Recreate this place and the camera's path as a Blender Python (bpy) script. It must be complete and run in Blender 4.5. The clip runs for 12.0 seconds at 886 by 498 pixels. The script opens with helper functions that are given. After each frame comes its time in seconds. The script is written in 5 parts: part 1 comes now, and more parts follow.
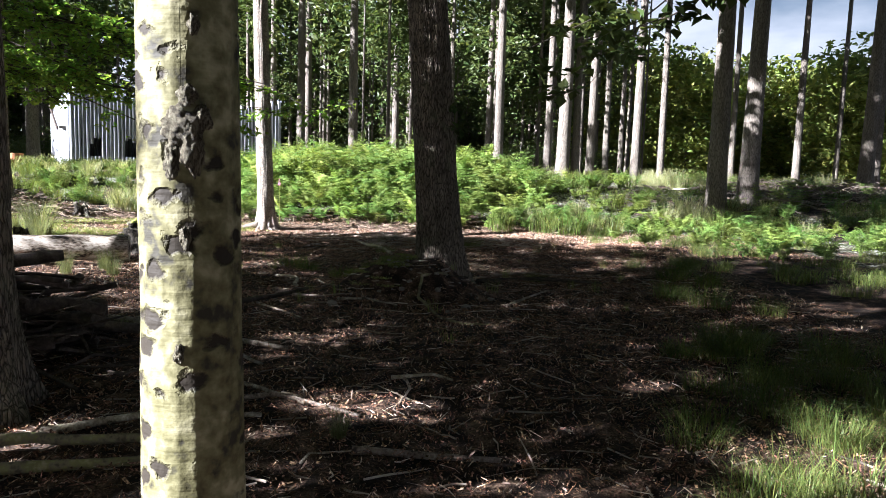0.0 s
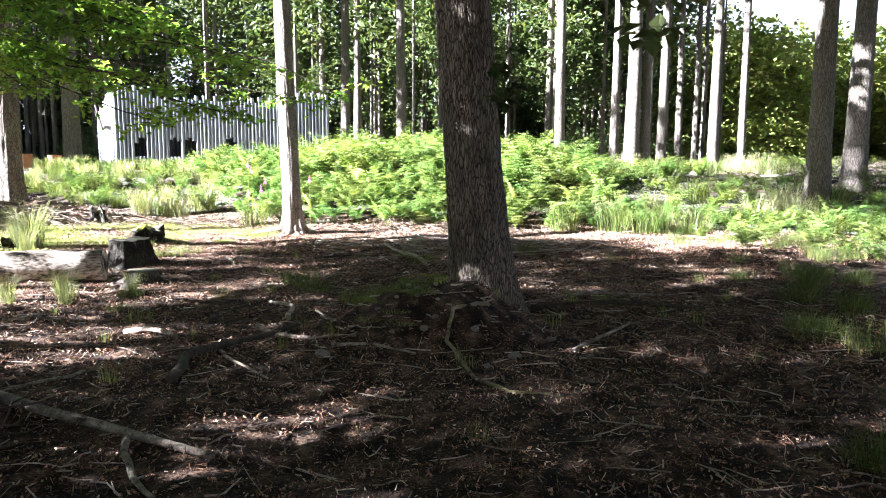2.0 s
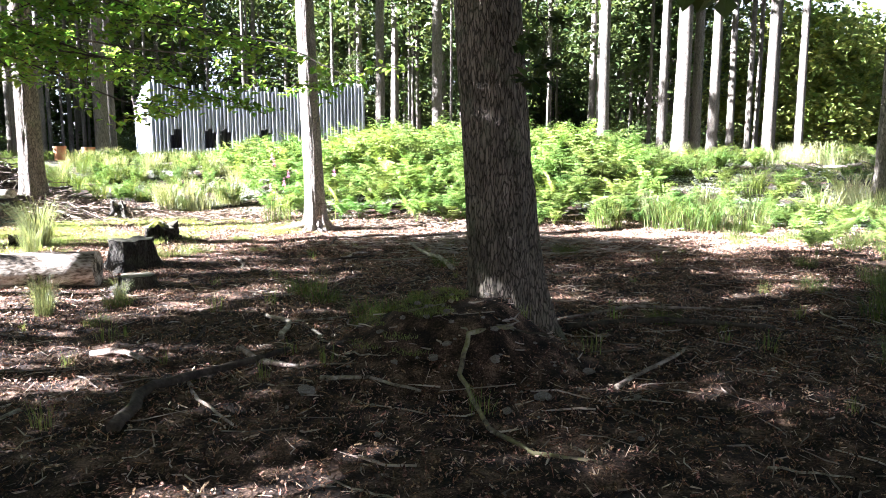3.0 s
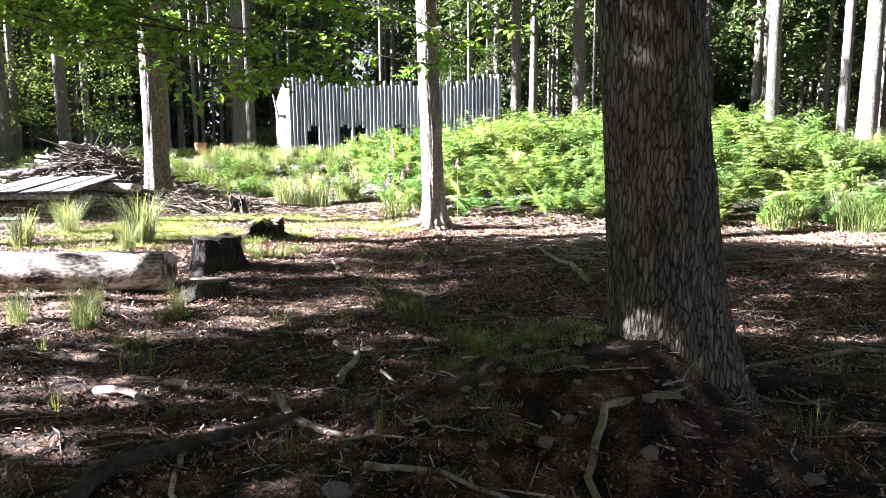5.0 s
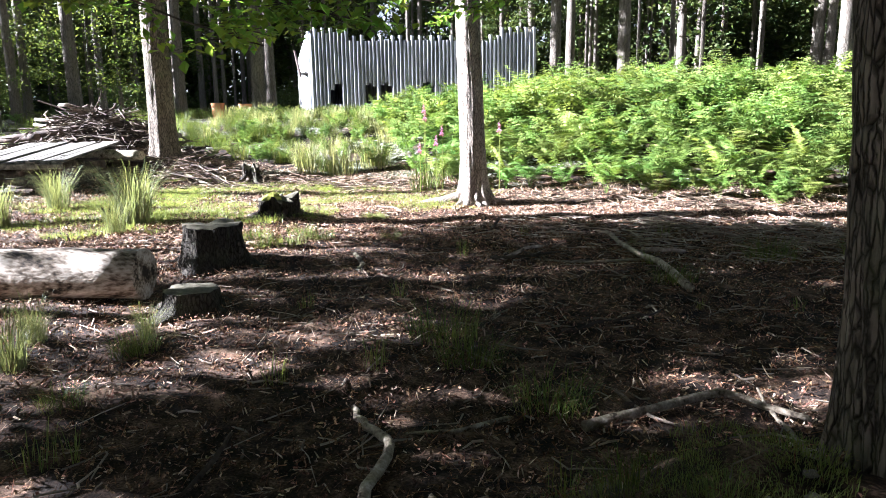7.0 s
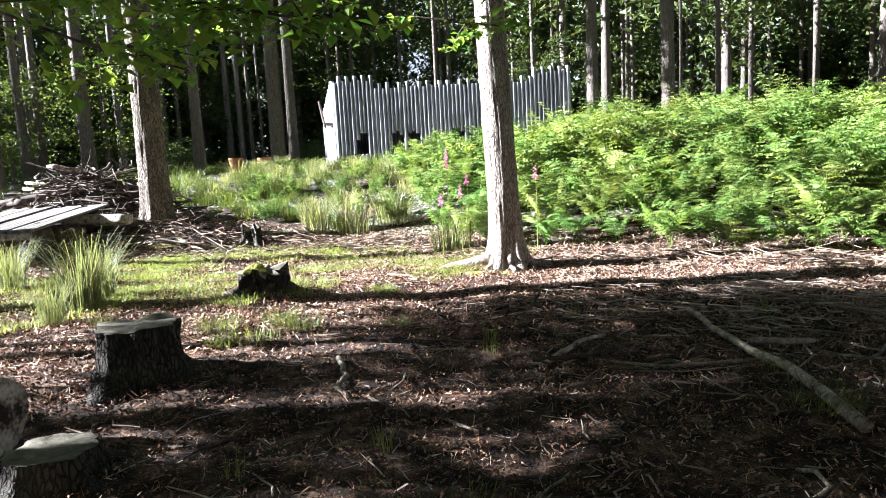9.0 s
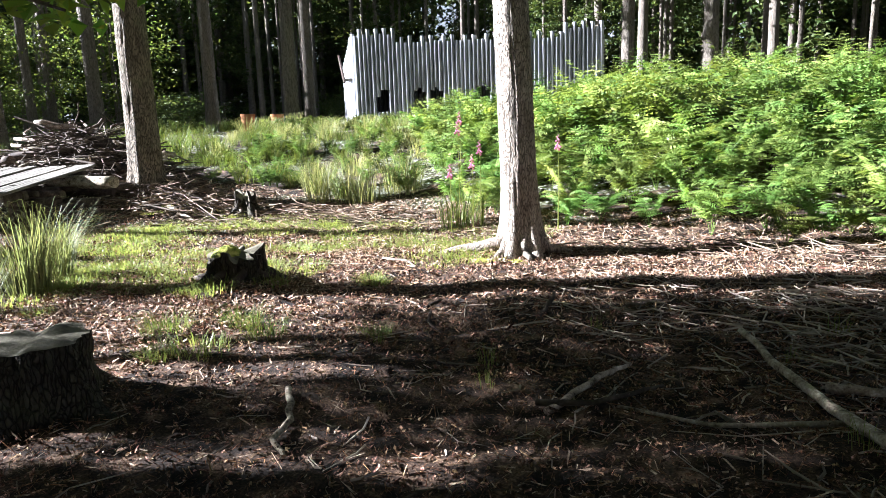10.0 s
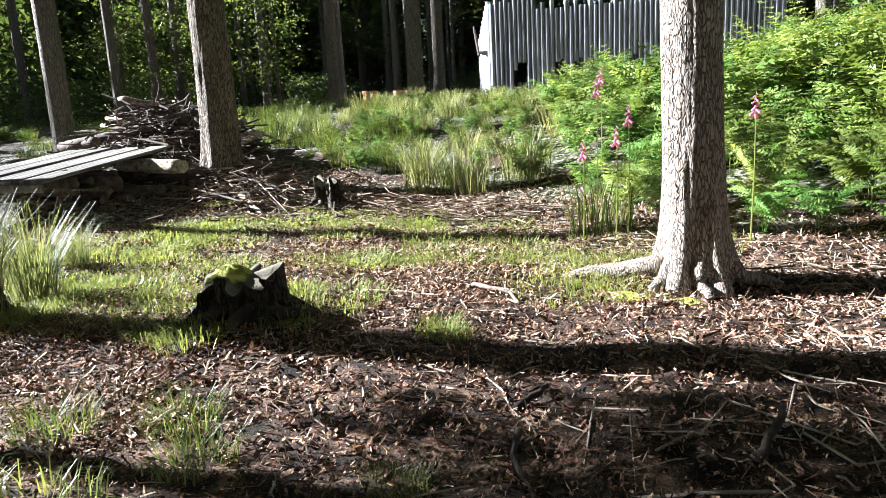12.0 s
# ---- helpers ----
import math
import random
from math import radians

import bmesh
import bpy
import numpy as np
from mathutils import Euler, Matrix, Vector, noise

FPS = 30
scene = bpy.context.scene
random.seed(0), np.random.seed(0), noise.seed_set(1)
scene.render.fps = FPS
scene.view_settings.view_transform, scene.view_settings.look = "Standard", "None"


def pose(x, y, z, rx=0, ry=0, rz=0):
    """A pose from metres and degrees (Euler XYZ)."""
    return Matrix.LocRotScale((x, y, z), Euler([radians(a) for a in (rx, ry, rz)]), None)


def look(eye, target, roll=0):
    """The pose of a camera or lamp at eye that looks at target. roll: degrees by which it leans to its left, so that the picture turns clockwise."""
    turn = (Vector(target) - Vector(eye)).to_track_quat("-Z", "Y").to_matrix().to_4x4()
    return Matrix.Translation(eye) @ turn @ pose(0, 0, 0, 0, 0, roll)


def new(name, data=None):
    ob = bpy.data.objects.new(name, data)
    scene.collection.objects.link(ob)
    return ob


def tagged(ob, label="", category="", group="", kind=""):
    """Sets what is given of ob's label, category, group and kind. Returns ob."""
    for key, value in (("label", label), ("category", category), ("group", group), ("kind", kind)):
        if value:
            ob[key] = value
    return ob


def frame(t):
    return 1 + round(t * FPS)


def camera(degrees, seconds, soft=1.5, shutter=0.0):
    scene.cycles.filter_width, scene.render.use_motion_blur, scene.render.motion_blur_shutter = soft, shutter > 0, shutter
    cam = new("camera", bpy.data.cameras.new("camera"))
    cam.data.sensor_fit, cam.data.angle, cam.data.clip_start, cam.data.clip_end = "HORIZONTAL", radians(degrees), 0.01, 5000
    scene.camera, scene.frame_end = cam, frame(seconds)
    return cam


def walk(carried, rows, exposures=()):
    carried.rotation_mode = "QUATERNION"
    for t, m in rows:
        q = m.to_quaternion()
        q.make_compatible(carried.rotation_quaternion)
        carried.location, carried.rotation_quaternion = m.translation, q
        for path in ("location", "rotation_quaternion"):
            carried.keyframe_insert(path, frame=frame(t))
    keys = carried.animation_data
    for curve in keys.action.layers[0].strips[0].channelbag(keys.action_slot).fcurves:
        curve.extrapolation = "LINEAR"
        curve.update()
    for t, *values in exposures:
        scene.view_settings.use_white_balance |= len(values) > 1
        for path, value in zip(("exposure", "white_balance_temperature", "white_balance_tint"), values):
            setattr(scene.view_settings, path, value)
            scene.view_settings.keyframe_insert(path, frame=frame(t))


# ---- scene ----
cam = camera(64.9, 12.0, soft=0.85)

METRES, EYE, TILT, LEAN, TURN = 13.6, 1.5, 0.0, 0.0, 0.0
ROWS = [
    (0.0, 0.0, 0.0, 0.0, 0.19, -6.23, -1.73),
    (0.5, 0.0078, 0.052, 0.0022, 1.75, -6.61, -0.41),
    (1.0, 0.0104, 0.0942, 0.0009, 0.17, -6.65, -1.55),
    (1.5, 0.0077, 0.1413, 0.001, -4.34, -6.97, -2.51),
    (2.0, 0.0144, 0.186, -0.0012, 5.13, -6.92, -0.27),
    (2.5, 0.0203, 0.227, -0.0045, 7.49, -7.59, 0.5),
    (3.0, 0.022, 0.2666, 0.0013, 8.57, -7.74, -0.04),
    (3.5, 0.0307, 0.2987, -0.0055, 13.06, -5.59, 2.52),
    (5.5, -0.0108, 0.4349, -0.0113, 21.52, -9.48, -0.32),
    (6.0, -0.0302, 0.4623, -0.0095, 22.28, -10.98, -0.39),
    (6.5, -0.0408, 0.4907, -0.0063, 21.45, -11.32, 0.53),
    (8.5, -0.0973, 0.6265, -0.0079, 25.91, -9.07, 1.7),
    (9.0, -0.1022, 0.6696, -0.0089, 24.95, -7.33, 3.02),
    (9.5, -0.1126, 0.7182, -0.0054, 24.65, -10.14, 1.47),
    (10.0, -0.1228, 0.758, -0.0014, 27.31, -10.68, 1.93),
    (10.5, -0.1395, 0.8034, -0.0034, 33.6, -9.43, 3.04),
    (11.0, -0.162, 0.8472, -0.0041, 35.55, -9.51, 2.46),
    (11.5, -0.1808, 0.8963, -0.0128, 37.46, -10.34, 2.36),
    (12.0, -0.2061, 0.9423, -0.0179, 39.08, -11.65, 2.99),
]
walk(cam, [(t, pose(0, 0, EYE, TILT, LEAN, TURN) @ pose(METRES * x, METRES * y, METRES * z, 90 + pitch, roll, yaw)) for t, x, y, z, yaw, pitch, roll in ROWS],
     exposures=[(0.0, 2.97, 5850, 14.8), (1.0, 3.58, 5850, 14.8), (2.5, 4.17, 5700, 15.8), (3.5, 4.2, 5700, 15.8), (5.5, 3.74, 5700, 15.8), (6.5, 3.54, 5700, 15.8), (8.5, 3.34, 5750, 14.6), (12.0, 2.80, 5850, 11)])


# ---- world, sun, exposure ----
SUN_TO = Vector((-0.927, -0.375, 0.46)).normalized()  # towards the sun
world = bpy.data.worlds.new("world")
scene.world = world
world.use_nodes = True
wn = world.node_tree.nodes
sky = wn.new("ShaderNodeTexSky")
sky.sky_type = "NISHITA"
sky.sun_disc = False
sky.sun_elevation = math.asin(SUN_TO.z)
sky.sun_rotation = math.atan2(SUN_TO.x, SUN_TO.y)
wn["Background"].inputs[1].default_value = 0.011
# broken white mixed into the low sky, standing in for its overexposed brightness
wl = world.node_tree.links
ray_way = wn.new("ShaderNodeTexCoord")
stretch_way = wn.new("ShaderNodeMapping")
stretch_way.inputs["Scale"].default_value = (2.2, 2.2, 6.0)
wl.new(ray_way.outputs["Generated"], stretch_way.inputs[0])
pale_noise = wn.new("ShaderNodeTexNoise")
pale_noise.inputs["Scale"].default_value, pale_noise.inputs["Detail"].default_value = 1.0, 7
wl.new(stretch_way.outputs[0], pale_noise.inputs["Vector"])
edge_way = wn.new("ShaderNodeMapRange")
edge_way.inputs[1].default_value, edge_way.inputs[2].default_value = 0.38, 0.52
wl.new(pale_noise.outputs[0], edge_way.inputs[0])
split_way = wn.new("ShaderNodeSeparateXYZ")
wl.new(ray_way.outputs["Generated"], split_way.inputs[0])
low_way = wn.new("ShaderNodeMapRange")
low_way.inputs[1].default_value, low_way.inputs[2].default_value = 0.16, 0.36
low_way.inputs[3].default_value, low_way.inputs[4].default_value = 1.0, 0.0
wl.new(split_way.outputs[2], low_way.inputs[0])
cover = wn.new("ShaderNodeMath")
cover.operation = "MULTIPLY"
wl.new(edge_way.outputs[0], cover.inputs[0])
wl.new(low_way.outputs[0], cover.inputs[1])
sky_mix = wn.new("ShaderNodeMix")
sky_mix.data_type = "RGBA"
sky_mix.clamp_result = False
wl.new(cover.outputs[0], sky_mix.inputs[0])
wl.new(sky.outputs[0], sky_mix.inputs[6])
sky_mix.inputs[7].default_value = (11.5, 12.0, 12.9, 1)
wl.new(sky_mix.outputs[2], wn["Background"].inputs[0])
sun_data = bpy.data.lights.new("sun", "SUN")
sun_data.energy, sun_data.angle, sun_data.color = 5.0, radians(0.5), (1.0, 0.975, 0.945)
sun = new("sun", sun_data)
sun.matrix_world = look((-40, -25, 30), Vector((-40, -25, 30)) - SUN_TO)

# ---- materials ----


def material(name, stops, scale=4.0, detail=6.0, rough=0.85, bump=0.4, stretch=(1, 1, 1), fine=60.0, island=0.0, per_object=0.0, spread=0.02):
    """Noise-driven colour over stops [(place, rgb)], a finer grain on top, and relief."""
    m = bpy.data.materials.new(name)
    m.use_nodes = True
    nt = m.node_tree
    n, ln = nt.nodes, nt.links
    bsdf = n["Principled BSDF"]
    bsdf.inputs["Roughness"].default_value = rough
    bsdf.inputs["Specular IOR Level"].default_value = 0.25
    tc = n.new("ShaderNodeTexCoord")
    mp = n.new("ShaderNodeMapping")
    mp.inputs["Scale"].default_value = stretch
    ln.new(tc.outputs["Object"], mp.inputs[0])
    a = n.new("ShaderNodeTexNoise")
    a.inputs["Scale"].default_value, a.inputs["Detail"].default_value = scale, detail
    ln.new(mp.outputs[0], a.inputs["Vector"])
    b = n.new("ShaderNodeTexNoise")
    b.inputs["Scale"].default_value, b.inputs["Detail"].default_value = fine, 3
    ln.new(mp.outputs[0], b.inputs["Vector"])
    mix = n.new("ShaderNodeMix")
    mix.inputs[0].default_value = 0.35
    ln.new(a.outputs[0], mix.inputs[2])
    ln.new(b.outputs[0], mix.inputs[3])
    ramp = n.new("ShaderNodeValToRGB")
    el = ramp.color_ramp.elements
    while len(el) < len(stops):
        el.new(0.5)
    for e, (p, c) in zip(el, stops):
        e.position, e.color = p, (*c, 1)
    ln.new(mix.outputs[0], ramp.inputs[0])
    out = ramp.outputs[0]
    if island or per_object:
        hsv = n.new("ShaderNodeHueSaturation")
        src = n.new("ShaderNodeNewGeometry").outputs["Random Per Island"] if island else n.new("ShaderNodeObjectInfo").outputs["Random"]
        k = island or per_object
        mr = n.new("ShaderNodeMapRange")
        mr.inputs[3].default_value, mr.inputs[4].default_value = 1 - k, 1 + k
        ln.new(src, mr.inputs[0])
        ln.new(mr.outputs[0], hsv.inputs["Value"])
        mh = n.new("ShaderNodeMapRange")
        mh.inputs[3].default_value, mh.inputs[4].default_value = 0.5 - spread, 0.5 + spread
        ml = n.new("ShaderNodeMath")
        ml.operation = "FRACT"
        mm = n.new("ShaderNodeMath")
        mm.operation = "MULTIPLY"
        mm.inputs[1].default_value = 7.31
        ln.new(src, mm.inputs[0])
        ln.new(mm.outputs[0], ml.inputs[0])
        ln.new(ml.outputs[0], mh.inputs[0])
        ln.new(mh.outputs[0], hsv.inputs["Hue"])
        ln.new(out, hsv.inputs["Color"])
        out = hsv.outputs[0]
    ln.new(out, bsdf.inputs["Base Color"])
    if bump:
        bp = n.new("ShaderNodeBump")
        bp.inputs["Strength"].default_value, bp.inputs["Distance"].default_value = bump, 0.02
        ln.new(mix.outputs[0], bp.inputs["Height"])
        ln.new(bp.outputs[0], bsdf.inputs["Normal"])
    return m


def leafy(name, stops, glow=0.45, **kw):
    """A thin leaf: gloss on top, light coming through."""
    m = material(name, stops, bump=0, rough=0.42, **kw)
    n, ln = m.node_tree.nodes, m.node_tree.links
    bsdf, out = n["Principled BSDF"], n["Material Output"]
    tr = n.new("ShaderNodeBsdfTranslucent")
    colour = bsdf.inputs["Base Color"].links[0].from_socket
    warm = n.new("ShaderNodeMix")
    warm.data_type, warm.blend_type = "RGBA", "MULTIPLY"
    warm.inputs[0].default_value = 1.0
    warm.inputs[7].default_value = (1.35, 1.3, 0.75, 1)
    ln.new(colour, warm.inputs[6])
    ln.new(warm.outputs[2], tr.inputs[0])
    mx = n.new("ShaderNodeMixShader")
    mx.inputs[0].default_value = glow
    ln.new(bsdf.outputs[0], mx.inputs[1])
    ln.new(tr.outputs[0], mx.inputs[2])
    ln.new(mx.outputs[0], out.inputs[0])
    return m


def cracked(name, deep, mid, high, scale=(14, 14, 3.5), moss=0.0, bump=1.0):
    """Plated bark: long cracks between plates, grain inside them, moss or lichen in patches."""
    m = material(name, [(0.3, mid), (0.7, high)], scale=9, fine=45, stretch=(1, 1, 0.35), bump=0.5)
    n, ln = m.node_tree.nodes, m.node_tree.links
    bsdf = n["Principled BSDF"]
    tc = n.new("ShaderNodeTexCoord")
    lines = []
    for k, width in ((1.0, 0.05), (2.1, 0.06)):
        mp = n.new("ShaderNodeMapping")
        mp.inputs["Scale"].default_value = [v * k for v in scale]
        mp.inputs["Location"].default_value = (3.1 * k, 1.7, 0.4)
        ln.new(tc.outputs["Object"], mp.inputs[0])
        wv = n.new("ShaderNodeTexNoise")
        wv.inputs["Scale"].default_value, wv.inputs["Detail"].default_value, wv.inputs["Distortion"].default_value = 1.0, 3.0, 0.15
        ln.new(mp.outputs[0], wv.inputs["Vector"])
        sb = n.new("ShaderNodeMath")
        sb.operation = "SUBTRACT"
        sb.inputs[1].default_value = 0.5
        ln.new(wv.outputs[0], sb.inputs[0])
        ab = n.new("ShaderNodeMath")
        ab.operation = "ABSOLUTE"
        ln.new(sb.outputs[0], ab.inputs[0])
        dv = n.new("ShaderNodeMath")
        dv.operation = "DIVIDE"
        dv.use_clamp = True
        dv.inputs[1].default_value = width
        ln.new(ab.outputs[0], dv.inputs[0])
        lines.append(dv)
    wob = n.new("ShaderNodeTexNoise")
    wob.inputs["Scale"].default_value, wob.inputs["Detail"].default_value = 9.0, 4
    ln.new(tc.outputs["Object"], wob.inputs["Vector"])
    push = n.new("ShaderNodeMix")
    push.data_type, push.blend_type = "RGBA", "LINEAR_LIGHT"
    push.inputs[0].default_value = 0.022
    ln.new(tc.outputs["Object"], push.inputs[6])
    ln.new(wob.outputs[1], push.inputs[7])
    pm = n.new("ShaderNodeMapping")
    pm.inputs["Scale"].default_value = (scale[0] * 4.2, scale[1] * 4.2, scale[2] * 4.2)
    ln.new(push.outputs[2], pm.inputs[0])
    vo = n.new("ShaderNodeTexVoronoi")
    vo.feature = "DISTANCE_TO_EDGE"
    vo.inputs["Scale"].default_value = 1.0
    ln.new(pm.outputs[0], vo.inputs["Vector"])
    plate = n.new("ShaderNodeMapRange")
    plate.inputs[2].default_value, plate.inputs[3].default_value = 0.15, 0.18
    ln.new(vo.outputs[0], plate.inputs[0])
    soft = n.new("ShaderNodeMapRange")
    soft.inputs[3].default_value = 0.85
    ln.new(lines[1].outputs[0], soft.inputs[0])
    two = n.new("ShaderNodeMath")
    two.operation = "MULTIPLY"
    ln.new(plate.outputs[0], two.inputs[0])
    ln.new(soft.outputs[0], two.inputs[1])
    wide = n.new("ShaderNodeMapRange")
    wide.inputs[3].default_value = 0.75
    ln.new(lines[0].outputs[0], wide.inputs[0])
    mr = n.new("ShaderNodeMath")
    mr.operation = "MULTIPLY"
    ln.new(wide.outputs[0], mr.inputs[0])
    ln.new(two.outputs[0], mr.inputs[1])
    mx = n.new("ShaderNodeMix")
    mx.data_type = "RGBA"
    ln.new(mr.outputs[0], mx.inputs[0])
    mx.inputs[6].default_value = (*deep, 1)
    ln.new(bsdf.inputs["Base Color"].links[0].from_socket, mx.inputs[7])
    out = mx.outputs[2]
    if moss:
        mo = n.new("ShaderNodeTexNoise")
        mo.inputs["Scale"].default_value, mo.inputs["Detail"].default_value = 3.0, 7
        ln.new(tc.outputs["Object"], mo.inputs["Vector"])
        m2 = n.new("ShaderNodeMapRange")
        m2.inputs[1].default_value, m2.inputs[2].default_value = 0.56, 0.7
        m2.inputs[4].default_value = moss
        ln.new(mo.outputs[0], m2.inputs[0])
        m3 = n.new("ShaderNodeMix")
        m3.data_type = "RGBA"
        ln.new(m2.outputs[0], m3.inputs[0])
        ln.new(out, m3.inputs[6])
        m3.inputs[7].default_value = (0.16, 0.19, 0.10, 1)
        out = m3.outputs[2]
    ln.new(out, bsdf.inputs["Base Color"])
    bp = n.new("ShaderNodeBump")
    bp.inputs["Strength"].default_value, bp.inputs["Distance"].default_value = bump, 0.025
    ln.new(mr.outputs[0], bp.inputs["Height"])
    ln.new(bsdf.inputs["Normal"].links[0].from_socket, bp.inputs["Normal"])
    ln.new(bp.outputs[0], bsdf.inputs["Normal"])
    return m


PINE_BARK = cracked("pine bark", (0.008, 0.006, 0.004), (0.12, 0.098, 0.075), (0.36, 0.30, 0.235), (10, 10, 1.7), moss=0.35)
STUMP_BARK = cracked("old stump bark", (0.010, 0.008, 0.006), (0.032, 0.027, 0.021), (0.095, 0.082, 0.064), (10, 10, 2.5), moss=0.25)
PALE_BARK = cracked("pale scaly bark", (0.035, 0.026, 0.02), (0.26, 0.21, 0.165), (0.55, 0.48, 0.41), (12, 12, 2.6), bump=0.8)
FAR_BARK = cracked("grey pine bark", (0.06, 0.05, 0.04), (0.17, 0.145, 0.12), (0.33, 0.29, 0.245), (5, 5, 1.1), bump=1.0)
BEECH_BARK = material("smooth grey-green bark", [(0.38, (0.03, 0.027, 0.018)), (0.45, (0.10, 0.092, 0.04)), (0.53, (0.17, 0.158, 0.08)), (0.64, (0.32, 0.30, 0.185))], scale=9, detail=9, fine=28, bump=0.5, rough=0.7)
def scar(m):
    """Dark eye-shaped scars and fine cross wrinkles over a smooth bark."""
    n, ln = m.node_tree.nodes, m.node_tree.links
    bsdf = n["Principled BSDF"]
    tc = n.new("ShaderNodeTexCoord")
    mp = n.new("ShaderNodeMapping")
    mp.inputs["Scale"].default_value = (9, 9, 11)
    ln.new(tc.outputs["Object"], mp.inputs[0])
    wob = n.new("ShaderNodeTexNoise")
    wob.inputs["Scale"].default_value, wob.inputs["Detail"].default_value = 1.6, 5
    ln.new(mp.outputs[0], wob.inputs["Vector"])
    ad = n.new("ShaderNodeMix")
    ad.data_type, ad.blend_type = "RGBA", "LINEAR_LIGHT"
    ad.inputs[0].default_value = 0.45
    ln.new(mp.outputs[0], ad.inputs[6])
    ln.new(wob.outputs[1], ad.inputs[7])
    vo = n.new("ShaderNodeTexVoronoi")
    vo.inputs["Scale"].default_value = 1.0
    ln.new(ad.outputs[2], vo.inputs["Vector"])
    mr = n.new("ShaderNodeMapRange")
    mr.inputs[1].default_value, mr.inputs[2].default_value = 0.25, 0.37
    ln.new(vo.outputs["Distance"], mr.inputs[0])
    mx = n.new("ShaderNodeMix")
    mx.data_type = "RGBA"
    ln.new(mr.outputs[0], mx.inputs[0])
    mx.inputs[6].default_value = (0.022, 0.017, 0.011, 1)
    ln.new(bsdf.inputs["Base Color"].links[0].from_socket, mx.inputs[7])
    ln.new(mx.outputs[2], bsdf.inputs["Base Color"])
    wr = n.new("ShaderNodeTexNoise")
    m2 = n.new("ShaderNodeMapping")
    m2.inputs["Scale"].default_value = (6, 6, 55)
    ln.new(tc.outputs["Object"], m2.inputs[0])
    ln.new(m2.outputs[0], wr.inputs["Vector"])
    wr.inputs["Scale"].default_value = 1.0
    hs = n.new("ShaderNodeMath")
    hs.operation = "MULTIPLY_ADD"
    hs.inputs[1].default_value = 0.35
    ln.new(wr.outputs[0], hs.inputs[0])
    ln.new(mr.outputs[0], hs.inputs[2])
    bp = n.new("ShaderNodeBump")
    bp.inputs["Strength"].default_value, bp.inputs["Distance"].default_value = 0.8, 0.012
    ln.new(hs.outputs[0], bp.inputs["Height"])
    ln.new(bsdf.inputs["Normal"].links[0].from_socket, bp.inputs["Normal"])
    ln.new(bp.outputs[0], bsdf.inputs["Normal"])


scar(BEECH_BARK)
KNOT_BARK = material("scarred bark", [(0.38, (0.03, 0.025, 0.02)), (0.48, (0.14, 0.12, 0.08)), (0.6, (0.30, 0.28, 0.20))], scale=3, fine=90, bump=1.0)
GREY_WOOD = material("weathered grey wood", [(0.36, (0.15, 0.155, 0.17)), (0.5, (0.36, 0.375, 0.41)), (0.64, (0.56, 0.58, 0.63))], scale=6, fine=40, stretch=(1, 1, 0.15), per_object=0.22, spread=0.01, bump=0.6)
DEAD_WOOD = material("dead wood", [(0.36, (0.05, 0.038, 0.03)), (0.44, (0.20, 0.16, 0.12)), (0.55, (0.34, 0.29, 0.23)), (0.68, (0.58, 0.52, 0.45))], scale=14, fine=70, bump=0.7, per_object=0.35)
TWIG = material("dry twig", [(0.3, (0.16, 0.12, 0.09)), (0.5, (0.36, 0.30, 0.24)), (0.7, (0.58, 0.52, 0.45))], scale=2, fine=9, bump=0, island=0.5, spread=0.01)
BRASH = material("brown brash", [(0.3, (0.05, 0.035, 0.025)), (0.5, (0.17, 0.125, 0.09)), (0.7, (0.42, 0.34, 0.26))], scale=3, fine=20, bump=0, island=0.75, spread=0.02)
NEEDLE = material("rusty needle", [(0.36, (0.07, 0.03, 0.016)), (0.5, (0.24, 0.115, 0.058)), (0.64, (0.48, 0.27, 0.15))], scale=30, fine=90, island=0.6, spread=0.015, bump=0)
DARK_WOOD = material("rotten dark wood", [(0.3, (0.022, 0.017, 0.014)), (0.5, (0.065, 0.05, 0.04)), (0.7, (0.15, 0.118, 0.092))], scale=9, fine=40, bump=1.0, per_object=0.3)
PLANK = material("silvered plank", [(0.38, (0.045, 0.04, 0.035)), (0.5, (0.13, 0.12, 0.105)), (0.63, (0.27, 0.25, 0.22))], scale=4, fine=70, stretch=(0.2, 3, 3), bump=0.5, per_object=0.15)
MOSSY = material("mossy dead wood", [(0.35, (0.05, 0.04, 0.03)), (0.47, (0.20, 0.17, 0.11)), (0.55, (0.22, 0.21, 0.09)), (0.7, (0.42, 0.37, 0.27))], scale=7, fine=40, bump=1.0)
LOG_BARK = material("peeling log bark", [(0.40, (0.025, 0.02, 0.016)), (0.46, (0.17, 0.135, 0.10)), (0.53, (0.40, 0.35, 0.29)), (0.66, (0.66, 0.61, 0.54))], scale=5, fine=30, stretch=(0.4, 1.4, 1.4), bump=1.0)
CUT_WOOD = material("cut wood end", [(0.3, (0.06, 0.055, 0.04)), (0.55, (0.16, 0.145, 0.105)), (0.75, (0.32, 0.29, 0.22))], scale=12, fine=60, bump=0.6)
LITTER = material("leaf and chip litter", [(0.36, (0.025, 0.013, 0.009)), (0.5, (0.17, 0.092, 0.056)), (0.62, (0.50, 0.33, 0.22))], scale=60, fine=150, island=0.85, spread=0.025, bump=0.3)
CHIP = material("pale chip", [(0.36, (0.16, 0.105, 0.07)), (0.5, (0.42, 0.32, 0.23)), (0.64, (0.60, 0.49, 0.385))], scale=40, fine=120, island=0.65, spread=0.02, bump=0.2)
